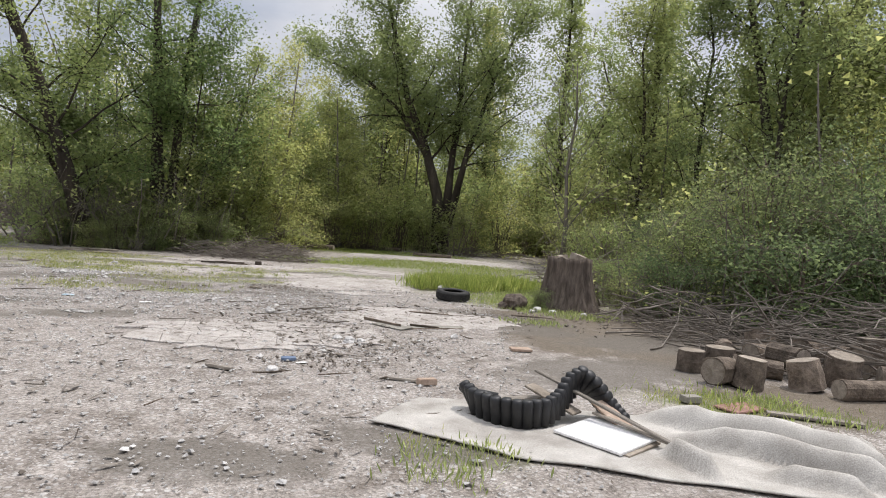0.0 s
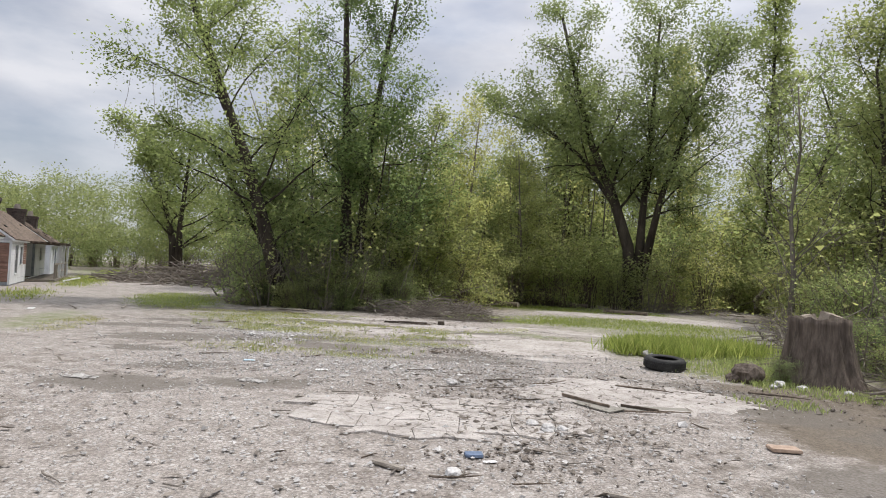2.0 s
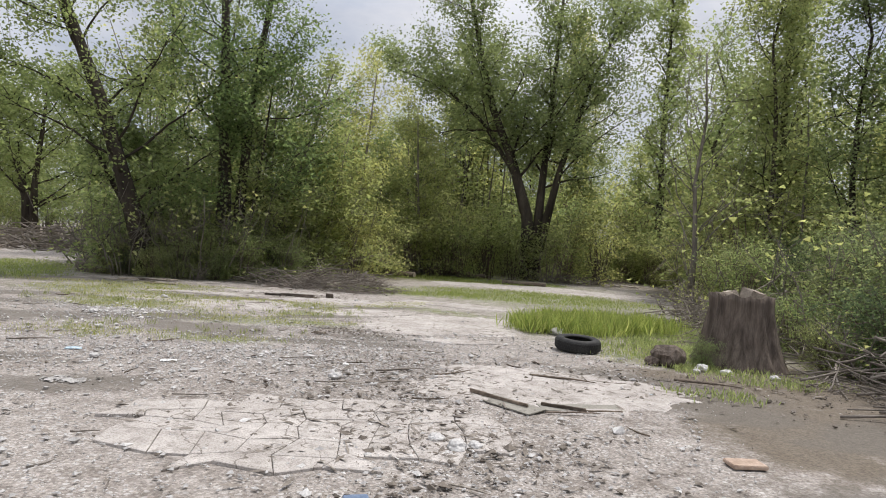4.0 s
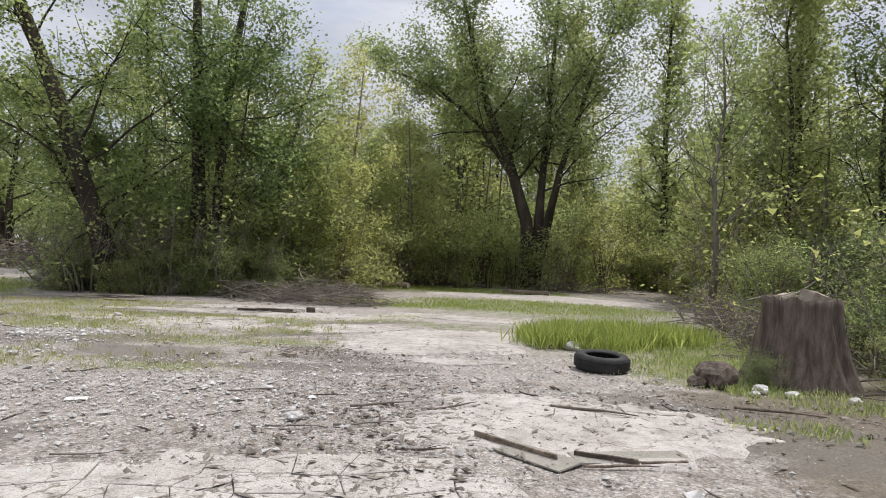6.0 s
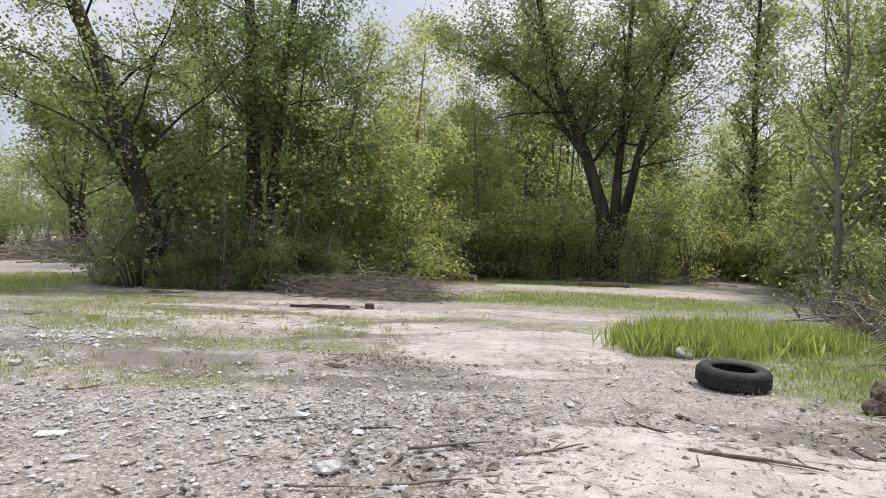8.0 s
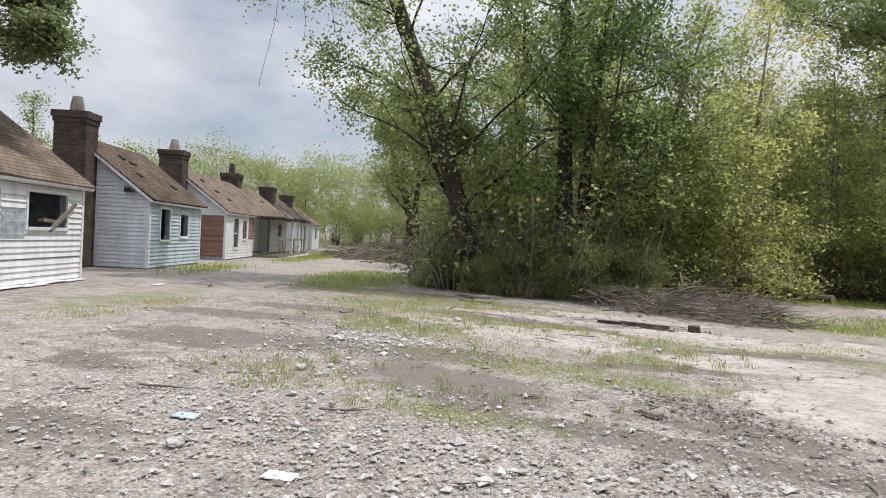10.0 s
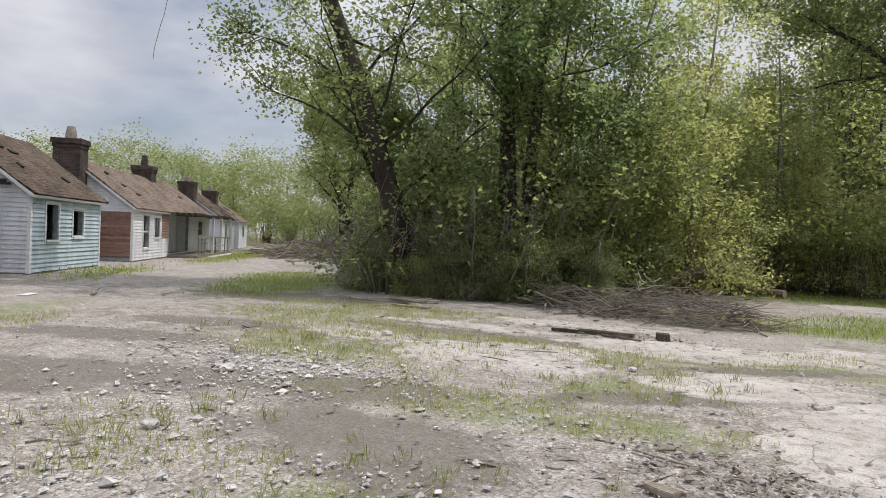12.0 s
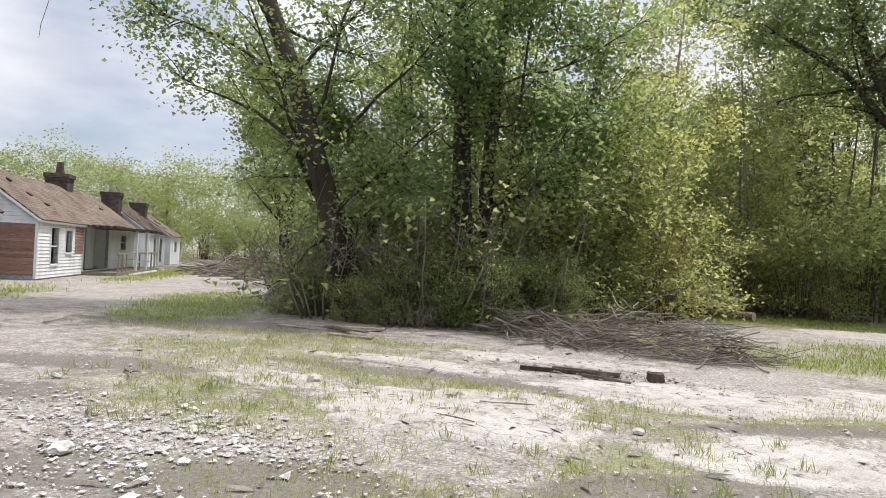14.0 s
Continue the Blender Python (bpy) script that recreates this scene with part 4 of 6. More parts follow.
# kinds for the wood behind
kinds = []
for i, (h, r, reach, key, per) in enumerate([(15, 0.2, 3.6, "leaf", 10), (13, 0.17, 3.4, "leaf_light", 10), (17, 0.2, 3.4, "leaf", 10), (10, 0.13, 3.0, "leaf_dull", 10)]):
    rng = R(30 + i)
    q = [(rng.normal(0, 0.05) * k, rng.normal(0, 0.05) * k, h * k / 5) for k in range(6)]
    kinds.append(tree(rng, [(q, r)], reach, 0.1, 22, per, 0.46, 0.22, BARK, LEAF[key], (-5, 55), 5))
for i, (h, key) in enumerate(((11, "leaf"), (9, "leaf_dull"))):
    rng = R(36 + i)
    q = [(rng.normal(0, 0.06) * k, rng.normal(0, 0.06) * k, h * k / 5) for k in range(6)]
    kinds.append(tree(rng, [(q, 0.12)], 2.9, 0.1, 24, 20, 0.36, 0.115, BARK, LEAF[key], (0, 55), 6))
poplar = tree(R(40), [([(0, 0, 0), (0.1, 0, 5), (0, 0.1, 10), (0, 0, 15), (0, 0, 20)], 0.25)], 2.9, 0.14, 40, 12, 0.32, 0.22, BARK, LEAF["leaf_light"], (35, 70), 5, dense=2)
bushes = [mound(R(50 + i), h, w, st, 250, 13, 0.24, 0.125, MAT["log"], LEAF[key]) for i, (h, w, st, key) in enumerate([(3.0, 4.4, 30, "leaf_dull"), (2.5, 3.4, 20, "leaf"), (3.8, 4.0, 22, "leaf_light"), (2.4, 3.4, 18, "leaf_dark")])]
near_bushes = [mound(R(60 + i), h, w, st, 430, 16, 0.15, 0.07, MAT["log"], LEAF[key]) for i, (h, w, st, key) in enumerate([(1.9, 2.6, 22, "leaf_dark"), (2.3, 2.6, 22, "leaf"), (2.4, 3.0, 26, "leaf_dull")])]
# its dark leaf colour also stands in for shade at the right
near_bushes.append(mound(R(64), 3.7, 4.2, 34, 1000, 17, 0.17, 0.075, MAT["log"], LEAF["leaf_dark"]))
used = set()


def put_kind(pool, i, x, y, turn, s, label, category, group):
    ob = pool[i]
    m = at(x, y, turn, s)
    if id(ob) in used:
        c = copy_thing(ob, m)
        c.matrix_basis = m
    else:
        used.add(id(ob))
        c = ob
        c.matrix_basis = m
    return tagged(c, label, category, group)


TREE_LABELS = ["tall woodland tree in fresh green leaf", "light green woodland tree in spring leaf", "dark green woodland tree behind the clearing", "low olive-green woodland tree at the edge", "slim woodland tree with small green leaves", "slim olive-green tree with small leaves"]
BUSH_LABELS = ["dense olive-green bush at the wood's edge", "green leafy bush at the wood's edge", "light green spring bush at the wood's edge", "dark green low bush under the trees"]
NEAR_LABELS = ["low dark green shrub at the trees' feet", "leafy green shrub at the trees' feet", "olive-green shrub with thin stems", "large dense dark green shrub behind the branches"]
EDGE = [(-14.0, 28.0), (-9.5, 31.5), (-6.0, 39.5), (2.0, 42.5), (6.0, 50.0), (9.5, 40.0), (8.2, 29.0), (8.2, 20.5), (8.6, 15.5), (10.2, 13.0), (13.5, 11.0), (18.0, 8.0)]
rng = R(70)


def along(edge, step):
    for (x0, y0), (x1, y1) in zip(edge, edge[1:]):
        ln = math.hypot(x1 - x0, y1 - y0)
        nx, ny = -(y1 - y0) / ln, (x1 - x0) / ln
        k = max(1, round(ln / step))
        for i in range(k):
            f = (i + rng.uniform(0.1, 0.9)) / k
            yield x0 + (x1 - x0) * f, y0 + (y1 - y0) * f, nx, ny


for x, y, nx, ny in along(EDGE, 2.5):
    for off in (rng.uniform(0.6, 1.8), rng.uniform(2.4, 4.2)):
        i = int(rng.integers(4))
        if x > 6.5 and y < 26 and off < 2:
            # y < 18: mostly dark leaves, shade of the wood's side put into colour
            i = int(rng.choice([0, 0, 1])) if y < 18 else int(rng.choice([0, 1, 2]))
            put_kind(near_bushes, i, x + nx * off, y + ny * off, rng.uniform(0, 360), rng.uniform(1.0, 1.4), NEAR_LABELS[i], "shrub", "undergrowth")
            continue
        if off > 2 and rng.uniform() < 0.3:
            continue
        # lighter leaf colours here make up for the canopy's shadow
        if y > 30:
            i = int(rng.choice([2, 2, 1]))
        put_kind(bushes, i, x + nx * off, y + ny * off, rng.uniform(0, 360), rng.uniform(0.75, 1.2) * (1.45 if y > 30 else 1.0), BUSH_LABELS[i], "bush", "bushes along the wood")
for x, y, nx, ny in along(EDGE[1:7], 1.7):
    i, off = int(rng.choice([1, 2, 2])), rng.uniform(-1.0, 0.8)
    put_kind(bushes, i, x + nx * off, y + ny * off, rng.uniform(0, 360), rng.uniform(0.5, 0.8), BUSH_LABELS[i], "bush", "bushes along the wood")
for x, y, nx, ny in along(EDGE, 4.0):
    for off in (rng.uniform(7.0, 9.5) - (1.5 if x > 6.5 and y < 32 else 0.0), rng.uniform(10, 15)):
        if off > 9.9 and rng.uniform() < 0.5:
            continue
        i = int(rng.choice([4, 4, 5])) if x > 6.5 and y < 32 and off < 9.9 else int(rng.choice([0, 0, 1, 1, 2, 3]))
        px, py = x + nx * off, y + ny * off
        put_kind(kinds, i, px, py, rng.uniform(0, 360), rng.uniform(0.7, 1.0), TREE_LABELS[i], "tree", "trees of the wood")
for x, y, nx, ny in along([(-9.0, 46.0), (2.0, 57.0), (12.0, 62.0), (24.0, 46.0), (27.0, 25.0)], 3.2):
    i = int(rng.choice([0, 1, 2, 3]))
    put_kind(kinds, i, x, y, rng.uniform(0, 360), rng.uniform(0.75, 1.0), TREE_LABELS[i], "tree", "trees of the wood")
for x, y, s in ((9.5, 47.0, 1.0), (12.0, 34.0, 0.9), (4.5, 55.0, 0.95)):
    put_kind([poplar], 0, x, y, rng.uniform(0, 360), s, "tall slender tree above the wood", "tree", "tall trees")
for x, y in ((1.0, 58.0), (4.0, 60.0), (7.0, 58.0), (10.0, 55.0), (12.0, 50.0), (-4.0, 50.0), (14.0, 44.0), (13.0, 38.0)):
    put_kind(bushes, 2, x, y, rng.uniform(0, 360), rng.uniform(1.5, 2.0), BUSH_LABELS[2], "bush", "bushes along the wood")
# far bank behind the lane and the cabins
FAR = [(-75.0, 62.0), (-58.0, 66.0), (-44.0, 66.0), (-30.0, 60.0), (-18.0, 52.0), (-9.0, 44.0)]
for x, y, nx, ny in along(FAR, 4.2):
    for off, s in ((0.0, 1.3), (5.0, 2.0)):
        i = int(rng.choice([0, 1, 2, 2]))
        put_kind(bushes, i, x + nx * off, y + ny * off, rng.uniform(0, 360), s * rng.uniform(0.8, 1.2), BUSH_LABELS[i], "bush", "bushes behind the lane")
for x, y, nx, ny in along([(-105.0, 60.0)] + FAR, 11.0):
    i = int(rng.choice([0, 1, 2, 3]))
    off = rng.uniform(10, 22)
    put_kind(kinds, i, x + nx * off, y + ny * off, rng.uniform(0, 360), rng.uniform(0.55, 0.8), TREE_LABELS[i], "tree", "trees behind the lane")

for x, y, i, s in ((-44.0, 23.2, 0, 0.56), (-62.0, 52.5, 2, 0.5), (-57.5, 54.5, 0, 0.52), (-67.0, 60.0, 1, 0.66)):
    put_kind(kinds, i, x, y, 40 * i, s, TREE_LABELS[i], "tree", "trees behind the cabins")

for x, y, i, s in ((12.0, 27.5, 4, 1.1), (10.6, 31.5, 4, 1.2), (12.6, 22.0, 4, 1.1), (10.2, 36.5, 5, 1.3)):
    put_kind(kinds, i, x, y, 70 * x, s, TREE_LABELS[i], "tree", "trees of the wood")

# undergrowth round the two big trees and in front of the wood
for x, y, i, s in ((-13.7, 25.3, 1, 0.8), (-12.8, 24.4, 0, 0.5), (-11.0, 24.9, 1, 0.9), (-10.2, 25.2, 2, 0.8), (-9.2, 25.6, 1, 0.95), (-8.5, 26.2, 2, 0.8), (-9.2, 28.4, 1, 1.2), (-11.6, 26.6, 1, 1.1),
                   (-7.6, 28.6, 2, 0.9), (-14.6, 26.8, 2, 0.8), (8.8, 15.0, 3, 1.0), (8.5, 12.8, 0, 1.2), (10.2, 12.6, 3, 0.8), (7.9, 17.6, 3, 0.72), (11.2, 15.2, 3, 1.1), (6.6, 14.6, 0, 0.8), (5.5, 14.5, 1, 0.35), (3.55, 14.25, 1, 0.2), (5.9, 16.8, 2, 0.5),
                   (-13.2, 24.0, 1, 0.55), (-11.4, 23.6, 2, 0.42), (-10.6, 23.9, 1, 0.62), (-9.5, 24.4, 1, 0.45), (-8.7, 24.9, 2, 0.7), (-7.6, 25.9, 1, 0.6),
                   (6.9, 22.6, 2, 0.9), (7.4, 18.6, 1, 0.8), (7.2, 25.6, 1, 1.0), (7.4, 16.2, 1, 0.9)):
    put_kind(near_bushes, i, x, y, rng.uniform(0, 360), s, NEAR_LABELS[i], "shrub", "undergrowth")
for x, y, i, s in ((-3.0, 37.0, 2, 1.1), (-1.2, 38.0, 0, 1.2), (-5.2, 38.2, 2, 1.0), (3.2, 38.8, 1, 1.3), (0.4, 37.8, 1, 0.9), (-6.2, 30.2, 2, 0.62), (-5.6, 33.4, 2, 0.75), (-4.8, 35.6, 2, 0.8), (-2.2, 36.2, 2, 0.7), (4.8, 38.2, 2, 0.9)):
    put_kind(bushes, i, x, y, rng.uniform(0, 360), s, BUSH_LABELS[i], "bush", "bushes along the wood")
whip = bush(R(80), 4.6, 2.2, 9, 2, 0.22, 0.15, MAT["bark_grey"], LEAF["leaf_light"], "bare_shrub", 0.4)
thorn = bush(R(81), 1.7, 3.4, 34, 1, 0.2, 0.09, MAT["twig"], LEAF["leaf_light"], "bare_shrub", 0.2)
for x, y, s in ((-12.4, 23.8, 1.0), (-11.1, 24.6, 1.1), (-9.2, 25.2, 1.0), (-8.3, 26.4, 1.1), (-13.8, 24.6, 0.9), (-7.0, 31.5, 1.2), (-4.2, 37.0, 0.9), (2.2, 37.5, 1.0), (7.0, 22.0, 1.0), (7.3, 17.5, 1.0), (6.8, 27.0, 1.1),
                (-10.2, 25.0, 1.2), (-16.0, 27.5, 1.1), (8.0, 14.2, 0.9)):
    put_kind([whip], 0, x, y, rng.uniform(0, 360), s, "thin bare shrub with few pale leaves", "shrub", "bare shrubs")
for x, y, s in ((6.0, 16.8, 1.0), (6.6, 19.0, 1.0), (5.9, 20.6, 0.9), (6.6, 15.0, 0.9), (6.2, 23.4, 1.1), (7.4, 13.0, 0.8), (-10.4, 24.4, 0.7), (5.2, 18.2, 0.6)):
    put_kind([thorn], 0, x, y, rng.uniform(0, 360), s, "tangled bare thorny shrub with dry twigs", "shrub", "bare shrubs")

# young growth behind the two big trees
young = R(87)
for x, y, i, s in ((-8.6, 35.5, 3, 0.68), (-10.6, 34.0, 1, 0.55), (-7.4, 39.5, 3, 0.72), (-12.6, 32.0, 3, 0.62), (-6.6, 36.5, 1, 0.5)):
    put_kind(kinds, i, x, y, young.uniform(0, 360), s, TREE_LABELS[i], "tree", "trees of the wood")
for x, y, i, s in ((-14.8, 28.6, 2, 1.0), (-12.2, 29.2, 1, 1.4), (-9.8, 30.0, 2, 1.0), (-16.2, 29.4, 1, 1.2)):
    put_kind(bushes, i, x, y, young.uniform(0, 360), s, BUSH_LABELS[i], "bush", "bushes along the wood")


def far_woods():
    """The wood's far depth, too distant to tell its trees apart."""
    q = R(85)
    hubs = []
    while len(hubs) < 2500:
        a, r = radians(q.uniform(-74, -25) if q.uniform() < 0.65 else q.uniform(-25, 45)), q.uniform(64, 80)
        tall = 9.0 if a < radians(-32) else 9.0 + 6.0 * min(1.0, (a - radians(-32)) / 0.25)
        top = tall + 2.2 * noise.noise(Vector((a * 9, 0, 0))) + 1.2 * noise.noise(Vector((a * 31, 0, 0)))
        z = top * math.sqrt(q.uniform(0, 1))
        if r > 72 or z < top * 0.85 or q.uniform() < 0.7:
            hubs.append((-5 + math.sin(a) * r, 5 + math.cos(a) * r, z))
    me = leaves("far_woods", q, hubs, 80, 0.6, 0.21, LEAF["leaf"])
    tagged(new("far_woods", me), "distant green wood closing the view", "woods", kind="stuff")


far_woods()


def wood_depth():
    """Leaves and thin trunks between the trees of the wood."""
    q = R(86)
    hubs, poles = [], Shape()
    rows = [r for r in along(EDGE, 0.5)]
    for x, y, nx, ny in rows * 9:
        off = q.uniform(3.5 if y > 28 else 6.0, 17.0)
        px, py = x + nx * off + q.normal(0, 0.6), y + ny * off + q.normal(0, 0.6)
        top = (11.0 if y > 28 else 9.5) + 3.5 * noise.noise(Vector((px * 0.22, py * 0.22, 0))) + q.normal(0, 0.6)
        if x > 6.5 and y < 30:
            top *= 0.8
        hubs.append((px, py, top * q.uniform(0.02, 1)))
        if q.uniform() < 0.16:
            poles.tube(bent(q, (px, py, 0), (q.normal(0, 0.06), q.normal(0, 0.06), 1), top * q.uniform(0.6, 1.0), 4, 0.05), [0.07, 0.06, 0.05, 0.035, 0.015], 5)
    me = leaves("wood_depth", q, hubs, 28, 0.6, 0.2, LEAF["leaf_light"])
    tagged(new("wood_depth", me), "green leaves filling the wood's depth", "woods", kind="stuff")
    tagged(new("thin_trunks", poles.mesh("thin_trunks", MAT["bark_grey"], True)), "thin grey trunks deep in the wood", "woods", kind="stuff")


wood_depth()


# ---- grass, stones, litter ----
def blades(name, rows, per_m2, height, width, mat, seed, label, cluster=0.0):
    rng = R(seed)
    pts = []
    for cx, cy, rx, ry, rot in rows:
        k = int(per_m2 * math.pi * rx * ry)
        a, q = rng.uniform(0, 6.283, k), np.sqrt(rng.uniform(0, 1, k)) * rng.uniform(0.8, 1.15, k)
        x, y = np.cos(a) * q * rx, np.sin(a) * q * ry
        c, s = math.cos(radians(rot)), math.sin(radians(rot))
        p = np.stack([cx + c * x - s * y, cy + s * x + c * y], 1)
        if cluster:
            hub = p[rng.integers(0, len(p), max(2, k // 16))]
            p = hub[rng.integers(0, len(hub), k)] + rng.normal(0, cluster, (k, 2))
        pts.append(p)
    p = np.concatenate(pts)
    k = len(p)
    h = height * rng.uniform(0.45, 1.2, k)
    az = rng.uniform(0, 6.283, k)
    tip = rng.normal(0, 0.35, (k, 2)) * h[:, None]
    half = np.concatenate([tip / 2, h[:, None] / 2], 1)
    centre = np.concatenate([p, np.full((k, 1), -0.012)], 1) + half
    w = np.stack([np.cos(az), np.sin(az), np.zeros(k)], 1) * (width * rng.uniform(0.6, 1.2, (k, 1)) / 2)
    return tagged(new(name, quads(name, centre, half, w, mat)), label, "grass", kind="stuff")


blades("tall_grass", [(1.7, 17.8, 1.25, 1.1, 10), (2.7, 18.6, 1.4, 1.1, 0), (1.2, 17.4, 0.8, 0.7, 20)], 560, 0.4, 0.026, MAT["grass"], 90, "tall fresh green grass beside the tyre", 0.11)
blades("weedy_ground", [(3.8, 17.2, 1.5, 1.8, 0), (3.0, 15.4, 1.6, 0.9, -10), (4.6, 19.6, 1.4, 2.0, 0), (4.0, 13.6, 1.3, 0.7, -20), (4.9, 7.0, 0.6, 0.35, -30), (1.55, 4.6, 0.45, 0.4, -40), (5.3, 6.4, 0.5, 0.2, 0), (3.1, 11.9, 0.7, 0.3, 0)], 420, 0.1, 0.018, MAT["leaf_dull"], 95, "low olive weeds on brown soil", 0.12)
blades("short_grass", [(-3.2, 25.0, 2.8, 1.3, -10), (1.2, 26.5, 4.2, 2.6, -10), (-16.3, 23.8, 4.6, 1.5, 128), (4.6, 6.9, 1.0, 0.35, -10),
                       (-2.5, 34.5, 5.0, 2.0, 0)], 260, 0.1, 0.015, MAT["grass"], 91, "short green grass on bare soil", 0.3)
blades("lane_grass", [(-21.5, 21.4, 4.5, 0.45, 132), (-31.0, 34.0, 9.0, 0.8, 131), (-44.0, 52.0, 8.0, 2.0, 130)], 90, 0.16, 0.03, MAT["grass"], 94, "green grass along the cabin walls", 0.5)
blades("sparse_grass", GREEN[:9] + GREEN[14:18] + [(-8.6, 18.3, 2.0, 0.7, 10), (-6.0, 13.0, 1.6, 0.5, 10), (-7.0, 16.3, 1.8, 0.4, 10), (-12.0, 14.4, 2.0, 0.5, 120)], 420, 0.07, 0.008, MAT["grass_dry"], 92,
       "sparse tufts of grass in the gravel", 0.13)
blades("weeds", [(-5.5, 17.2, 3.5, 1.4, 10), (-5.0, 13.6, 2.5, 1.2, 10), (-8.6, 17.0, 2.0, 0.8, 10)], 60, 0.13, 0.009, MAT["grass_dry"], 93, "green weed tufts between broken stones", 0.05)


def rocks(name, rng, p, size, mat, label, squash=0.55, category="gravel"):
    k = len(p)
    base = np.array([(1, 0, 0), (-1, 0, 0), (0, 1, 0), (0, -1, 0), (0, 0, 1), (0, 0, -1)], float)
    tri = np.array([(0, 2, 4), (2, 1, 4), (1, 3, 4), (3, 0, 4), (2, 0, 5), (1, 2, 5), (3, 1, 5), (0, 3, 5)])
    v = base[None] * rng.uniform(0.6, 1.3, (k, 6, 1)) + rng.normal(0, 0.22, (k, 6, 3))
    v *= (size[:, None, None] * np.array([1, 1, squash]))
    az = rng.uniform(0, 6.283, k)
    c, s = np.cos(az)[:, None], np.sin(az)[:, None]
    v = np.stack([c * v[..., 0] - s * v[..., 1], s * v[..., 0] + c * v[..., 1], v[..., 2]], -1)
    v[..., :2] += p[:, None]
    v[..., 2] += size[:, None] * squash * 0.35 + 0.004
    f = (tri[None] + (np.arange(k) * 6)[:, None, None]).reshape(-1, 3)
    me = bpy.data.meshes.new(name)
    me.vertices.add(6 * k), me.loops.add(24 * k), me.polygons.add(8 * k)
    me.vertices.foreach_set("co", v.ravel())
    me.loops.foreach_set("vertex_index", f.ravel().astype(np.int32))
    me.polygons.foreach_set("loop_start", np.arange(0, 24 * k, 3, dtype=np.int32))
    me.polygons.foreach_set("use_smooth", [False] * (8 * k))
    me.update(calc_edges=True)
    me.materials.append(mat)
    return tagged(new(name, me), label, category, kind="stuff")


rng = R(100)


def spread(k, x0, x1, y0, y1):
    return np.stack([rng.uniform(x0, x1, k), rng.uniform(y0, y1, k)], 1)


def spots(k, rows):
    i = rng.integers(0, len(rows), k)
    r = np.array(rows, float)[i]
    return r[:, :2] + rng.normal(0, 1, (k, 2)) * r[:, 2:4]


def dry(q):
    keep = np.ones(len(q), bool)
    for cx, cy, rx, ry, _ in DAMP[:4]:
        keep &= ((q[:, 0] - cx) / rx) ** 2 + ((q[:, 1] - cy) / ry) ** 2 > rng.uniform(0.4, 1.3, len(q))
    return q[keep]


p = np.concatenate([spread(16000, -7.5, 2.5, 2.5, 16), spread(5000, -12, 0, 10, 20), spots(6000, [(-2.2, 12.4, 1.6, 0.9), (-4.0, 11.6, 1.8, 0.9), (-1.0, 13.2, 1.2, 0.9), (-7.3, 15.6, 1.0, 0.5), (-5.5, 12.0, 1.6, 0.8)])])
p = dry(p)
rocks("gravel", rng, p, rng.gamma(1.8, 0.0045, len(p)) + 0.003, MAT["stone"], "loose pale gravel and stone chips")
p = np.concatenate([spots(950, [(-2.2, 12.2, 1.5, 0.8), (-4.0, 11.8, 1.6, 0.8), (-7.2, 15.6, 0.9, 0.45), (-6.6, 14.4, 1.0, 0.8), (0.0, 8.8, 0.9, 0.6)]), spread(350, -8, 2, 4, 17)])
p = dry(p)
rocks("stone_chunks", rng, p, rng.gamma(2.0, 0.007, len(p)) + 0.006, MAT["stone"], "broken pale stone chunks on the ground", 0.5)
p = dry(spots(900, [(-7.2, 15.7, 0.8, 0.35), (-8.3, 15.6, 0.8, 0.4), (-6.7, 16.0, 0.5, 0.25), (-2.4, 12.3, 1.0, 0.5), (-4.2, 11.9, 1.0, 0.4)]))
rocks("rubble", rng, p, rng.gamma(2.5, 0.006, len(p)) + 0.005, MAT["rubble"], "packed pale broken rubble stones", 0.32)
p = np.concatenate([spots(2600, [(0.2, 8.8, 0.55, 0.35), (-0.5, 9.6, 0.7, 0.5), (-0.9, 10.6, 0.7, 0.6), (-0.6, 11.4, 0.8, 0.5), (-1.1, 12.6, 0.9, 0.5), (-2.3, 15.1, 0.45, 0.25), (0.1, 7.6, 0.5, 0.3), (2.6, 12.4, 0.9, 0.5), (-5.0, 20.9, 1.0, 0.3), (4.2, 12.6, 1.2, 1.0)]),
                    spread(500, -7, 3, 3, 16)])
rocks("dirt_clods", rng, p, rng.gamma(1.8, 0.006, len(p)) + 0.003, MAT["clod"], "dark crumbs of dirt and bark", 0.6, "dirt")


def flakes(name, p, size, mat, label):
    """Flat bits of bark, twig and leaf lying about."""
    k = len(p)
    az = rng.uniform(0, 6.283, k)
    a = np.stack([np.cos(az), np.sin(az), rng.normal(0, 0.15, k)], 1) * (size * rng.uniform(0.4, 1.5, k) / 2)[:, None]
    b = np.stack([-np.sin(az), np.cos(az), rng.normal(0, 0.3, k)], 1) * (size * rng.uniform(0.12, 0.35, k) / 2)[:, None]
    c = np.concatenate([p, rng.uniform(0.012, 0.024, (k, 1))], 1)
    tagged(new(name, quads(name, c, a, b, mat)), label, "litter", kind="stuff")


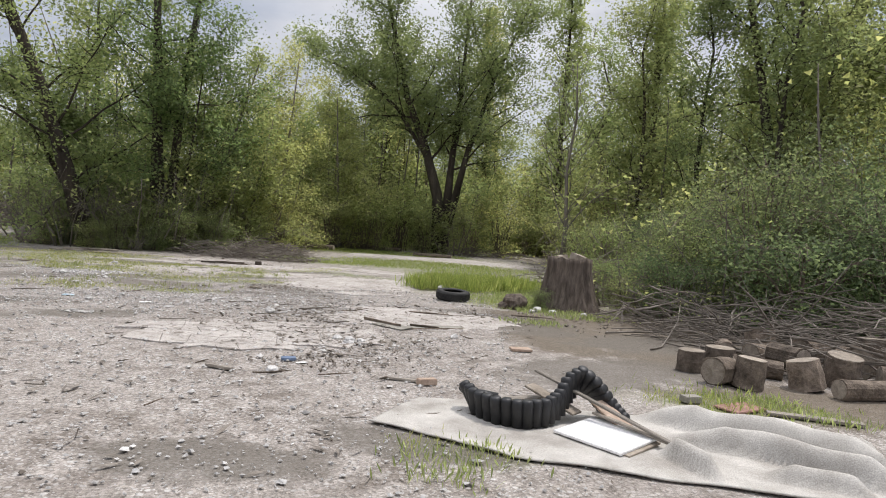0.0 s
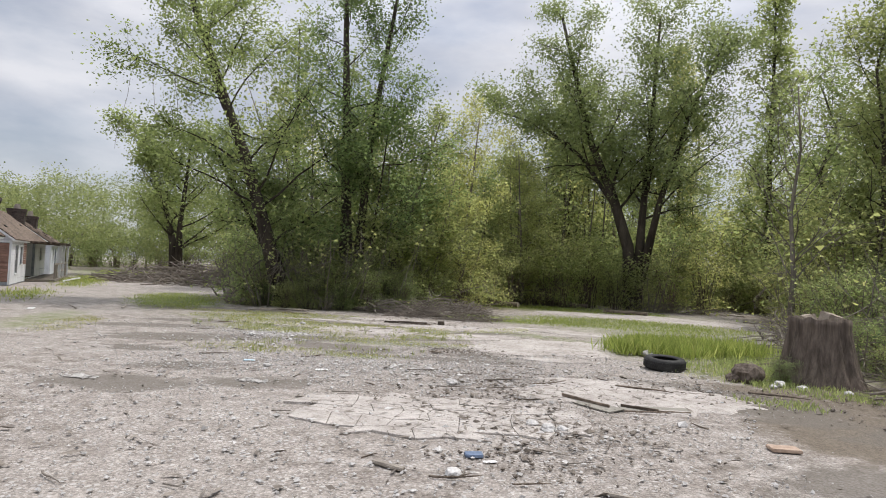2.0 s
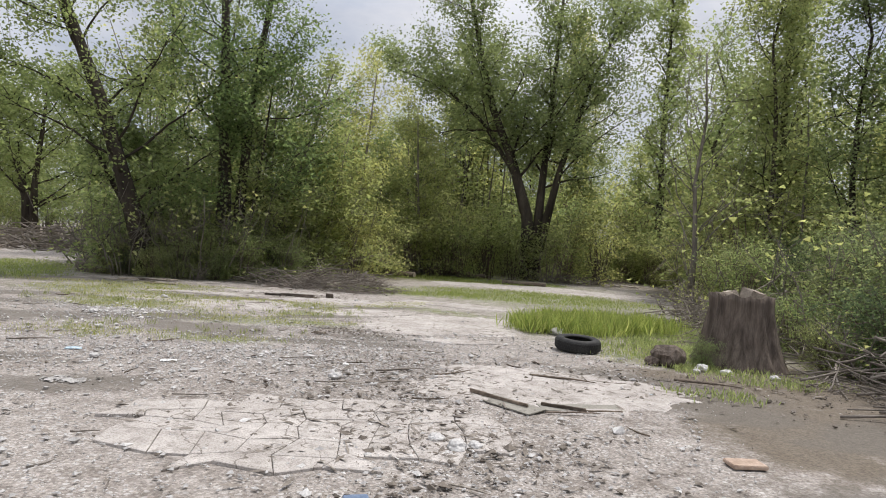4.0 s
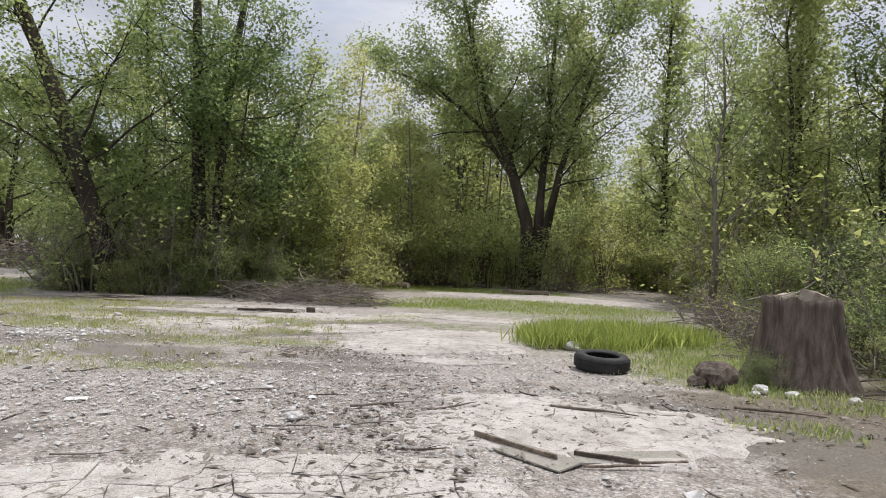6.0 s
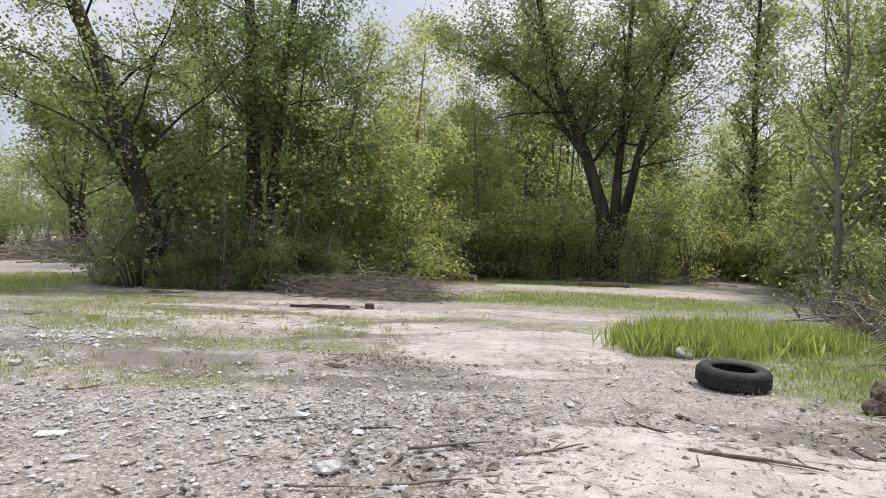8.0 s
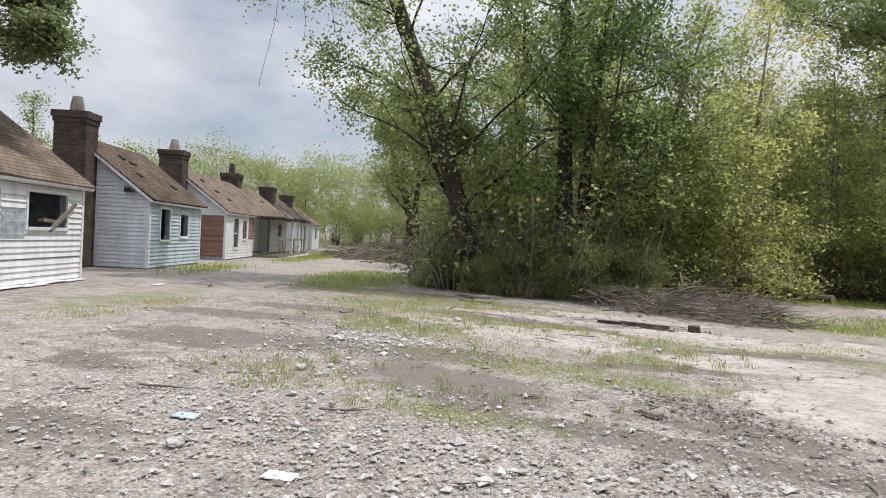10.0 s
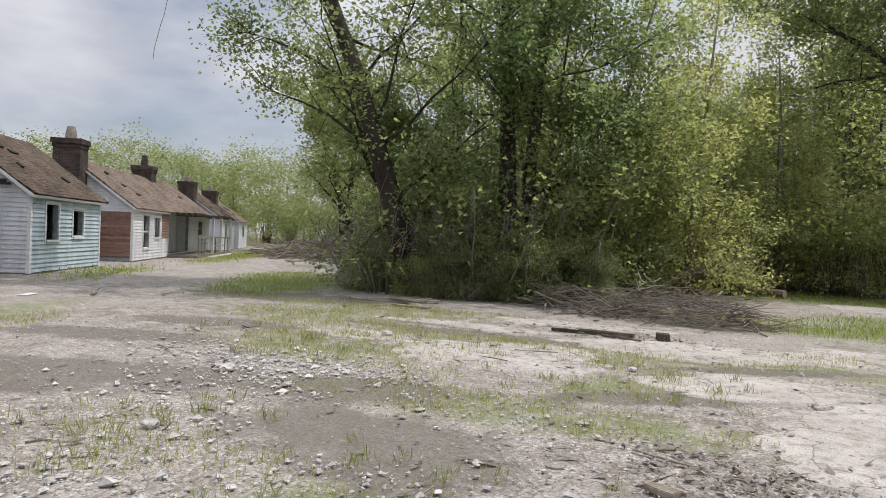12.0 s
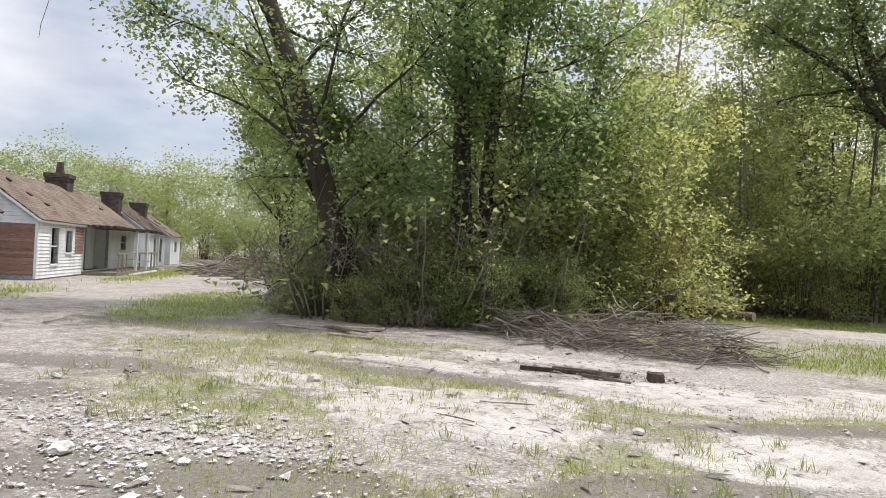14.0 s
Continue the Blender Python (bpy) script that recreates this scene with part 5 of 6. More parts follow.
BAND = [(0.2, 8.8, 0.6, 0.5), (-0.5, 9.6, 0.8, 0.6), (-0.9, 10.8, 0.9, 0.7), (-0.8, 11.6, 1.0, 0.6), (-1.4, 12.8, 1.2, 0.6), (-2.4, 15.1, 0.6, 0.4), (2.4, 12.4, 1.2, 0.6), (4.0, 13.0, 1.2, 0.8), (-5.2, 20.9, 1.6, 0.5),
        (-9.0, 21.8, 2.4, 0.8), (-5.5, 18.2, 2.0, 0.8)]
flakes("bark_flakes", np.concatenate([spots(4200, BAND), spread(2200, -9, 3, 3, 20)]), 0.05, MAT["clod"], "dark flakes of bark and dead leaf")
flakes("pale_chips", np.concatenate([spots(1500, BAND), spread(4200, -9, 3, 3, 20)]), 0.04, MAT["stone"], "small pale chips of wood and stone")
flakes("twig_bits", np.concatenate([spots(700, BAND), spread(500, -9, 3, 3, 18)]), 0.16, MAT["twig"], "thin bits of dry twig")

# ---- sticks ----
stick_meshes = []
for i in range(6):
    q = R(120 + i)
    sh = Shape()
    pts = bent(q, (-0.5, 0, 0.02), (1, 0, 0), 1.0, 6, 0.12)
    pts = [Vector((a.x, a.y * 0.7, 0.022 + 0.25 * abs(a.z - 0.02))) for a in pts]
    sh.tube(pts, [0.02, 0.021, 0.019, 0.018, 0.015, 0.012, 0.006], 6)
    if i % 2:
        sh.tube(bent(q, pts[3], (0.8, 0.6, 0.1), 0.3, 3, 0.1), [0.011, 0.009, 0.007, 0.004], 5)
    stick_meshes.append(sh.mesh("stick", MAT[("twig", "log", "old_wood")[i % 3]], True))


def stick(x, y, ln, rot, i=0, z=0.0):
    ob = new("stick", stick_meshes[i % 6])
    k = min(1.0, max(0.45, ln))
    ob.matrix_basis = Matrix.Translation((x, y, z)) @ pose(0, 0, 0, 0, 0, rot) @ Matrix.Diagonal((ln, ln, k, 1))
    return tagged(ob, "dry broken stick lying on the gravel", "stick", "loose sticks")


for row in ((1.2, 10.45, 0.6, 8, 4), (-2.95, 15.2, 0.55, -8, 2), (-2.9, 14.7, 0.35, 60, 1), (-1.55, 12.2, 0.35, 10, 4), (-2.4, 12.15, 0.5, 15, 0),
            (-0.6, 13.6, 0.5, -5, 5), (-1.05, 13.55, 0.35, 45, 2), (0.58, 12.8, 0.5, -60, 1), (1.2, 12.2, 0.9, -18, 4), (1.8, 12.3, 0.5, -5, 2), (-1.5, 10.9, 0.5, 5, 3), (-0.9, 11.1, 0.6, 8, 0),
            (-1.3, 10.1, 0.5, 10, 5), (-0.3, 10.5, 0.5, 0, 1), (-2.7, 9.85, 0.45, 20, 2), (-9.5, 17.0, 0.8, -30, 1), (-8.2, 15.7, 0.6, -35, 3), (-15.6, 18.2, 1.3, 130, 0), (-14.9, 19.3, 1.0, 130, 2),
            (-5.5, 18.4, 0.6, 5, 0), (-5.7, 17.6, 0.5, -10, 4), (-8.8, 15.4, 0.7, 10, 5), (0.2, 7.0, 0.35, 20, 4), (-3.3, 5.6, 0.4, -40, 0), (-3.9, 5.0, 0.35, 30, 2), (-2.3, 5.9, 0.3, 15, 5),
            (-0.4, 6.9, 0.5, 10, 1), (0.35, 8.1, 0.45, 3, 5), (-4.6, 12.6, 0.5, 25, 1), (-6.2, 11.9, 0.6, 20, 3), (-1.9, 11.7, 0.4, -25, 2), (-0.2, 12.0, 0.6, 30, 1), (-0.9, 11.9, 0.7, 22, 3), (3.2, 12.7, 0.9, -20, 4)):
    stick(*row)
for _ in range(46):
    stick(rng.uniform(-7, 2.2), rng.uniform(4, 15), rng.uniform(0.08, 0.3), rng.uniform(0, 180), int(rng.integers(6)))


def trim_strip(a, b, height, label):
    """A dark curled strip standing on edge along a broken panel."""
    a, b = Vector(a), Vector(b)
    ob = new("trim_strip", rounded("trim_strip", (b - a).length, 0.022, height, MAT["log"], 0.004, 0.012, 3, seed=a.x))
    ob.matrix_basis = Matrix.Translation(((a.x + b.x) / 2, (a.y + b.y) / 2, 0.012)) @ pose(0, 0, 0, 12, 0, math.degrees(math.atan2(b.y - a.y, b.x - a.x)))
    return tagged(ob, label, "trim", "broken trim strips")


trim_strip((0.06, 11.02, 0), (0.72, 10.5, 0), 0.05, "long dark trim strip along a broken panel")
trim_strip((0.86, 10.66, 0), (1.34, 10.56, 0), 0.045, "short dark trim strip beside a broken panel")
trim_strip((1.3, 10.56, 0), (1.74, 10.7, 0), 0.02, "thin dark trim strip at a panel's edge")


def brush(x, y, rx, ry, h, k, ln, seed, label, thick=0.012):
    q = R(seed)
    sh = Shape()
    for _ in range(k):
        a, r = q.uniform(0, 6.283), math.sqrt(q.uniform(0, 1))
        px, py = math.cos(a) * r * rx, math.sin(a) * r * ry
        z = q.uniform(0.03, 1) * h * max(0.1, 1 - r * r) + 0.02
        az = q.uniform(0, 6.283)
        L = ln * q.uniform(0.4, 1.2)
        d = Vector((math.cos(az), math.sin(az), q.normal(0.05, 0.16)))
        pts = bent(q, Vector((px, py, z)) - d * L / 2, d, L, 4, 0.1)
        t = thick * q.uniform(0.4, 1.9)
        sh.tube([Vector((p.x, p.y, max(p.z, 0.012))) for p in pts], [t, t * 0.9, t * 0.75, t * 0.55, t * 0.3], 4)
    ob = new("brush_pile", sh.mesh("brush_pile", MAT["twig"], True))
    ob.matrix_basis = Matrix.Translation((x, y, 0))
    return tagged(ob, label, "brush pile", "brush piles", "stuff")


brush(-5.2, 24.0, 1.9, 0.9, 0.8, 420, 1.5, 130, "heap of dry grey branches on the concrete", 0.009)
brush(-7.2, 24.4, 1.4, 0.9, 0.6, 140, 1.4, 131, "tangle of dry branches under the bushes")
brush(8.2, 11.2, 3.2, 1.8, 0.9, 420, 2.0, 132, "large heap of grey cut branches behind the logs", 0.012)
brush(7.5, 9.4, 1.7, 1.2, 1.0, 170, 1.9, 137, "thin grey branches lying over the cut logs", 0.012)
brush(6.2, 13.4, 1.4, 1.3, 0.8, 160, 1.3, 133, "tangle of dry twigs behind the stump")
brush(-26.5, 38.0, 6.0, 3.0, 1.3, 420, 3.2, 134, "long heap of cut branches beside the lane", 0.03)
brush(3.5, 38.0, 3.0, 1.0, 0.6, 120, 2.0, 135, "scattered fallen branches before the wood")
brush(6.0, 19.0, 1.8, 3.2, 1.1, 260, 2.2, 136, "dry bare twigs beside the tall grass")


def log(x, y, r, ln, rot, upright=False, z=0.0, tilt=0.0, label="cut log with grey-brown bark", seed=0):
    sh, q = Shape(), R(200 + seed)
    f = [q.uniform(0.92, 1.08) for _ in range(14)]
    fl = lambda i, a: f[int(a / 6.284 * 14) % 14] * (1 + 0.03 * math.sin(i * 2 + a))
    sh.tube([(0, 0, ln * i / 4) for i in range(5)], [r * (1.05 - 0.025 * i) for i in range(5)], 14, fl)
    top = tagged(new("log"), label, "log", "cut logs")
    part("bark", sh.mesh("bark", MAT["log"], False), top)
    for zz in (-0.004, ln + 0.004):
        c = Shape()
        c.tube([(0, 0, zz - 0.003), (0, 0, zz + 0.003)], [r * 0.93, r * 0.93], 14)
        part("cut_face", c.mesh("cut_face", MAT["cut"]), top, "pale sawn end")
    if upright:
        top.matrix_basis = Matrix.Translation((x, y, z)) @ pose(0, 0, 0, tilt, 0, rot)
    else:
        top.matrix_basis = Matrix.Translation((x, y, r * 0.95 + z)) @ pose(0, 0, 0, 0, 90, rot) @ Matrix.Translation((0, 0, -ln / 2))
    return top


for i, row in enumerate([(4.75, 8.65, 0.185, 0.27, 0, True), (5.22, 8.85, 0.2, 0.3, 40, True), (4.85, 7.95, 0.17, 0.34, 35, False), (5.12, 7.8, 0.175, 0.36, 80, True, 0, 6), (6.45, 10.2, 0.24, 0.42, 0, True, 0, -8),
                         (6.1, 9.3, 0.17, 0.6, 20, False), (5.6, 8.55, 0.12, 0.6, -25, False), (5.95, 7.95, 0.2, 0.36, 60, True, 0, -14), (6.55, 8.3, 0.22, 0.4, 10, True, 0, 10), (6.7, 7.65, 0.12, 1.3, 12, False),
                         (7.1, 8.9, 0.23, 0.45, 70, False), (6.9, 9.6, 0.2, 0.5, 30, False), (7.7, 9.3, 0.24, 0.5, 0, True, 0, -5), (5.75, 9.9, 0.13, 0.5, 70, False), (7.4, 8.1, 0.15, 0.8, -20, False), (6.1, 8.75, 0.15, 0.5, 110, False, 0.12)]):
    log(*row, seed=i)
log(-3.5, 38.8, 0.17, 2.3, 10, label="pale fallen log at the wood's edge", seed=31)
log(-5.0, 33.9, 0.14, 1.7, -20, label="pale fallen log in the clearing", seed=32)
log(-1.8, 37.0, 0.12, 1.5, 5, label="pale fallen log at the wood's edge", seed=33)
log(0.9, 33.5, 0.09, 2.0, -8, label="thin pale log in the clearing", seed=34)
log(-31.0, 41.0, 0.2, 3.0, 160, label="long cut log on the branch heap", seed=35)


def fallen_trunk():
    sh = Shape()
    sh.tube([(-4.9, 40.2, 0.1), (-5.6, 40.0, 0.5), (-6.5, 40.0, 1.3), (-7.6, 39.9, 2.6), (-8.4, 39.8, 3.9)], [0.16, 0.14, 0.12, 0.1, 0.06], 8)
    tagged(new("fallen_tree", sh.mesh("fallen_tree", MAT["bark_grey"], True)), "pale bent trunk leaning out of the bushes", "tree trunk")


fallen_trunk()


def stump():
    """Broad weathered stump, deeply fluted, with a broken rim."""
    top = tagged(new("tree_stump"), "broad weathered grey-brown stump with a broken top", "stump")
    k, rows = 72, 10
    sh, vs = Shape(), []
    rim = [0.08 * noise.noise(Vector((math.cos(2 * math.pi * i / k) * 2.2, math.sin(2 * math.pi * i / k) * 2.2, 4))) for i in range(k)]

    def radius(a, t):
        c, s = math.cos(a), math.sin(a)
        f = 1 + 0.1 * noise.noise(Vector((c * 2.2, s * 2.2, 1))) + 0.2 * noise.noise(Vector((c * 6, s * 6, 2 + t * 0.3))) + 0.04 * noise.noise(Vector((c * 17, s * 17, 3 + t * 0.5)))
        return (0.72 - 0.2 * min(1, t * 1.25) + 0.10 * (1 - t) ** 6) * f

    for j in range(rows + 1):
        t = j / rows
        for i in range(k):
            a = 2 * math.pi * i / k
            r = radius(a, t)
            vs.append(Vector((r * math.cos(a), r * math.sin(a), (1.2 + rim[i]) * t - 0.03 * (j == 0))))
    for q, dz in ((0.82, -0.04), (0.55, -0.13), (0.25, -0.16)):
        for i in range(k):
            a = 2 * math.pi * i / k
            r = radius(a, 1) * q
            vs.append(Vector((r * math.cos(a), r * math.sin(a), 1.2 + rim[i] * q + dz + 0.05 * noise.noise(Vector((a, q * 5, 0))))))
    vs.append(Vector((0, 0, 1.03)))
    n_r = rows + 3
    fs = [(j * k + i, j * k + (i + 1) % k, (j + 1) * k + (i + 1) % k, (j + 1) * k + i) for j in range(n_r) for i in range(k)]
    fs += [(n_r * k + i, n_r * k + (i + 1) % k, len(vs) - 1) for i in range(k)]
    sh.add(vs, fs)
    part("wood", sh.mesh("wood", MAT["stump"], True), top)
    for x, y, r, h, t in ((0.18, 0.12, 0.2, 0.14, 12), (-0.2, 0.1, 0.16, 0.1, -10)):
        part("splinter", rounded("splinter", r * 2, r * 1.4, h + 0.12, MAT["cut"], 0.02, 0.03, 1), top, "pale split wood", pose(x, y, 1.03, t, t, 30))
    top.matrix_basis = Matrix.Translation((4.27, 14.8, 0)) @ Matrix.Diagonal((0.9, 0.9, 0.97, 1))


stump()


def tyre():
    prof = [(0.225, 0.03), (0.26, 0.008), (0.315, 0.0), (0.358, 0.012), (0.378, 0.04), (0.388, 0.09), (0.388, 0.14), (0.378, 0.19), (0.358, 0.218), (0.315, 0.23), (0.26, 0.222), (0.225, 0.2), (0.235, 0.19), (0.27, 0.205), (0.33, 0.19), (0.355, 0.115), (0.33, 0.04), (0.27, 0.025), (0.235, 0.04)]
    k, m = 64, len(prof)
    sh = Shape()
    sh.add([Vector((r * math.cos(2 * math.pi * i / k), r * math.sin(2 * math.pi * i / k), z)) for i in range(k) for r, z in prof],
           [(i * m + j, ((i + 1) % k) * m + j, ((i + 1) % k) * m + (j + 1) % m, i * m + (j + 1) % m) for i in range(k) for j in range(m)])
    top = tagged(new("tyre"), "worn black car tyre lying flat on the soil", "tyre")
    part("carcass", sh.mesh("carcass", MAT["rubber"], True), top)
    tr = Shape()
    for i in range(60):
        for z0, z1, o in ((0.05, 0.088, 0.0), (0.096, 0.134, 0.5), (0.142, 0.18, 0.0)):
            tr.box(0.382, 0.394, -0.0165, 0.0165, z0, z1, pose(0, 0, 0, 0, 0, (i + o) * 6))
    part("tread", tr.mesh("tread", MAT["rubber"]), top, "worn tread blocks")
    top.matrix_basis = Matrix.Translation((1.64, 14.98, 0.0)) @ pose(0, 0, 0, 3, 2, 0)


tyre()


def rock(x, y, r, seed, mat="stone", squash=0.6, label="rough pale stone lying on gravel", z=0.0):
    bm = bmesh.new()
    bmesh.ops.create_icosphere(bm, subdivisions=3, radius=r)
    for v in bm.verts:
        d = v.co.normalized()
        v.co *= 1 + 0.35 * noise.noise(d * 1.4 + Vector((seed * 5.1, 0, 0))) + 0.1 * noise.noise(d * 5 + Vector((seed, 0, 0)))
        v.co.z *= squash
    me = bpy.data.meshes.new("rock")
    bm.to_mesh(me)
    bm.free()
    me.materials.append(MAT[mat])
    ob = new("rock", me)
    ob.matrix_basis = Matrix.Translation((x, y, r * squash * 0.6 + z))
    return tagged(ob, label, "rock")


for i, row in enumerate([(1.42, 16.9, 0.15), (3.45, 13.95, 0.1), (3.75, 13.75, 0.08), (3.3, 13.7, 0.06), (4.4, 13.6, 0.07), (-4.16, 18.2, 0.05), (-6.2, 13.4, 0.06), (-7.4, 15.0, 0.08), (-0.47, 7.0, 0.07), (-1.6, 11.2, 0.08),
                         (-4.75, 11.2, 0.06), (0.1, 8.9, 0.09), (-0.1, 9.1, 0.07), (0.25, 9.0, 0.06), (-3.7, 20.6, 0.06), (-7.75, 18.1, 0.09)]):
    rock(*row, seed=i)
rock(3.0, 14.25, 0.27, 40, "stump", 0.75, "dark red-brown chunk of rotten wood")
rock(2.75, 14.15, 0.12, 41, "stump", 0.7, "dark chip of rotten wood")


rock(-14.0, 24.4, 0.55, 42, "clod", 0.7, "dark root ball beside the leaning tree")
rock(-13.3, 24.0, 0.3, 43, "clod", 0.6, "dark clump of roots and soil")


def block(name, x, y, z, sx, sy, sz, rot, mat, label, category, tilt=0.0, bevel=0.006, rough=0.004, group=""):
    ob = new(name, rounded(name, sx, sy, sz, MAT[mat], bevel, rough, 2 if rough else 0, seed=x))
    ob.matrix_basis = Matrix.Translation((x, y, z)) @ pose(0, 0, 0, tilt, 0, rot)
    return tagged(ob, label, category, group)


block("brick", 1.22, 6.88, 0.0, 0.21, 0.1, 0.065, 25, "brick", "orange clay brick lying in the gravel", "brick")
block("plank", 0.97, 6.98, 0.0, 0.45, 0.05, 0.025, -10, "old_wood", "short weathered wood strip on the gravel", "plank")
block("flat_stone", 2.52, 9.22, 0.0, 0.3, 0.2, 0.035, 10, "brick", "flat tan stone on damp dirt", "stone")
block("blue_disc", -0.44, 7.62, 0.0, 0.17, 0.13, 0.03, 20, "blue", "faded blue plastic lid among gravel", "lid")
block("paper_scrap", -0.26, 7.5, 0.0, 0.13, 0.06, 0.008, 35, "white", "small white scrap on the gravel", "scrap", rough=0.003)
block("paper_scrap", -3.84, 11.36, 0.0, 0.2, 0.13, 0.01, 25, "white", "torn white scrap on the gravel", "scrap", rough=0.006)
block("plank", -1.05, 6.98, 0.0, 0.34, 0.06, 0.03, -20, "old_wood", "dark weathered wood piece on gravel", "plank")
block("plastic_scrap", -5.33, 11.6, 0.0, 0.2, 0.13, 0.012, 30, "teal", "crumpled pale blue plastic scrap", "scrap", rough=0.012)
block("vinyl_panel", 0.52, 10.62, 0.005, 0.8, 0.3, 0.014, -42, "lino", "bent grey-green panel piece on concrete", "panel", 3)
block("vinyl_panel", 1.3, 10.72, 0.004, 0.95, 0.26, 0.014, 16, "lino", "grey-green panel piece on concrete", "panel", 2)
block("timber_beam", -5.8, 20.75, 0.0, 1.0, 0.07, 0.05, 12, "bark", "dark charred beam on concrete", "beam", group="beams")
block("timber_beam", -5.45, 20.9, 0.0, 0.9, 0.08, 0.06, 6, "log", "dark weathered beam on concrete", "beam", group="beams")
block("timber_beam", -5.1, 20.6, 0.0, 0.7, 0.05, 0.04, -14, "log", "thin dark stick of timber on concrete", "beam", group="beams")
block("timber_block", -4.55, 20.95, 0.0, 0.2, 0.16, 0.12, 20, "bark", "dark square timber block", "block", 8, 0.015, 0.03)
block("timber_block", -2.83, 14.55, 0.0, 0.2, 0.1, 0.04, -15, "cut", "split brown wood chunk on gravel", "block", rough=0.012)
for i, (x, y, ln, rot, z) in enumerate(((-11.1, 22.0, 1.5, 10, 0.0), (-10.7, 22.35, 1.7, 25, 0.03), (-10.3, 22.0, 1.1, -12, 0.06), (-10.9, 22.7, 1.3, 40, 0.02), (-9.9, 21.6, 0.9, 5, 0.0))):
    block("plank", x, y, z, ln, 0.16, 0.03, rot, ("old_wood", "cut", "clod")[i % 3], "weathered board on a loose pile", "plank", 3 * (i % 2), group="pile of boards")
block("plank", 5.2, 6.5, 0.0, 0.9, 0.12, 0.03, -15, "old_wood", "broken weathered board beside logs", "plank")
block("plank", 4.55, 6.75, 0.0, 0.5, 0.3, 0.02, 30, "red", "broken red-brown board scrap on dirt", "plank")
for i, (x, y, k) in enumerate(((1.55, 12.35, 0.09), (2.6, 12.0, 0.07), (-5.0, 15.1, 0.12), (-1.9, 13.6, 0.08), (-6.9, 11.6, 0.1), (0.9, 12.0, 0.06), (-8.9, 18.6, 0.11), (-11.0, 18.2, 0.13))):
    block("paper_scrap", x, y, 0.004, k, k * 0.6, 0.008, 40 * i, "rubble", "small pale scrap on the gravel", "scrap", rough=0.005)
block("plastic_scrap", 2.27, 11.74, 0.004, 0.1, 0.03, 0.012, -15, "teal", "small pale green plastic strip", "scrap")
block("stone_block", 4.08, 6.9, 0.0, 0.2, 0.13, 0.07, 20, "lino", "small grey concrete block on dirt", "block")
block("plank", -15.98, 16.86, 0.0, 0.5, 0.18, 0.015, 130, "white", "white siding scrap on the ground", "plank")


# pale crumbs drawn in place of the sky's reflection in two puddles
for i, row in enumerate(((-6.43, 9.04, 0.3, 0.16), (-4.23, 9.96, 0.3, 0.18))):
    p = np.array(row[:2]) + rng.normal(0, 0.4, (160, 2)) * np.array(row[2:])
    rocks("plaster_crumbs", rng, p, rng.gamma(1.8, 0.008, 160) + 0.006, MAT["rubble"], "white crumbs standing in for sky glint on damp dirt", 0.3, "plaster")


# ---- junk beside the start of the walk ----
# rolls of the carpet: start and end along and across the strip, height, half width
ROLLS = [(0.56, 0.95, 1.02, 0.2, 0.23, 0.13), (0.64, 0.35, 1.02, -0.5, 0.2, 0.11), (0.74, 1.0, 1.02, 0.72, 0.17, 0.11), (0.6, -0.3, 0.7, -0.8, 0.15, 0.1), (0.8, -0.45, 0.95, -0.85, 0.12, 0.09)]


def carpet():
    nu, nv = 130, 56
    sh, vs = Shape(), []
    for i in range(nu + 1):
        s = i / nu
        cx, cy = 0.95 + 3.85 * s, 5.86 - 1.0 * s
        half = 0.42 + 0.3 * min(1, s * 3) - 0.22 * max(0, s - 0.5)
        for j in range(nv + 1):
            w = j / nv * 2 - 1
            edge = 1 + 0.07 * noise.noise(Vector((s * 9, w * 0.7, 2)))
            x, y = cx + w * half * edge * 0.45, cy + w * half * edge
            x += 0.05 * noise.noise(Vector((w * 6, 0, 3))) * (s < 0.05 or s > 0.95)
            z = 0.014 + 0.012 * (1 + noise.noise(Vector((x * 3, y * 3, 0))))
            for s0, w0, s1, w1, h, half_w in ROLLS:
                u = (s - s0) / (s1 - s0)
                if u < -0.12 or u > 1.1:
                    continue
                mid = w0 + (w1 - w0) * u + 0.12 * noise.noise(Vector((s * 7, h * 40, 1)))
                d = (w - mid) * half / half_w
                ends = min(1, (u + 0.12) / 0.3) * min(1, (1.1 - u) / 0.25)
                if abs(d) < 1:
                    z += h * ends * (1 - d * d) ** 0.8 * (1 + 0.25 * noise.noise(Vector((s * 8, h * 30, 4))))
            vs.append(Vector((x, y, z)))
    low = [Vector((p.x, p.y, p.z - 0.012)) for p in vs]
    k = len(vs)
    fs = []
    for i in range(nu):
        for j in range(nv):
            q = i * (nv + 1) + j
            fs += [(q, q + nv + 1, q + nv + 2, q + 1), (k + q, k + q + 1, k + q + nv + 2, k + q + nv + 1)]
    rim = [j for j in range(nv + 1)] + [i * (nv + 1) + nv for i in range(1, nu + 1)] + [nu * (nv + 1) + j for j in range(nv - 1, -1, -1)] + [i * (nv + 1) for i in range(nu - 1, 0, -1)]
    fs += [(a, b, k + b, k + a) for a, b in zip(rim, rim[1:] + rim[:1])]
    sh.add(vs + low, fs)
    tagged(new("carpet", sh.mesh("carpet", MAT["carpet"], True)), "dirty cream carpet strip, flat and then rumpled", "carpet")


carpet()


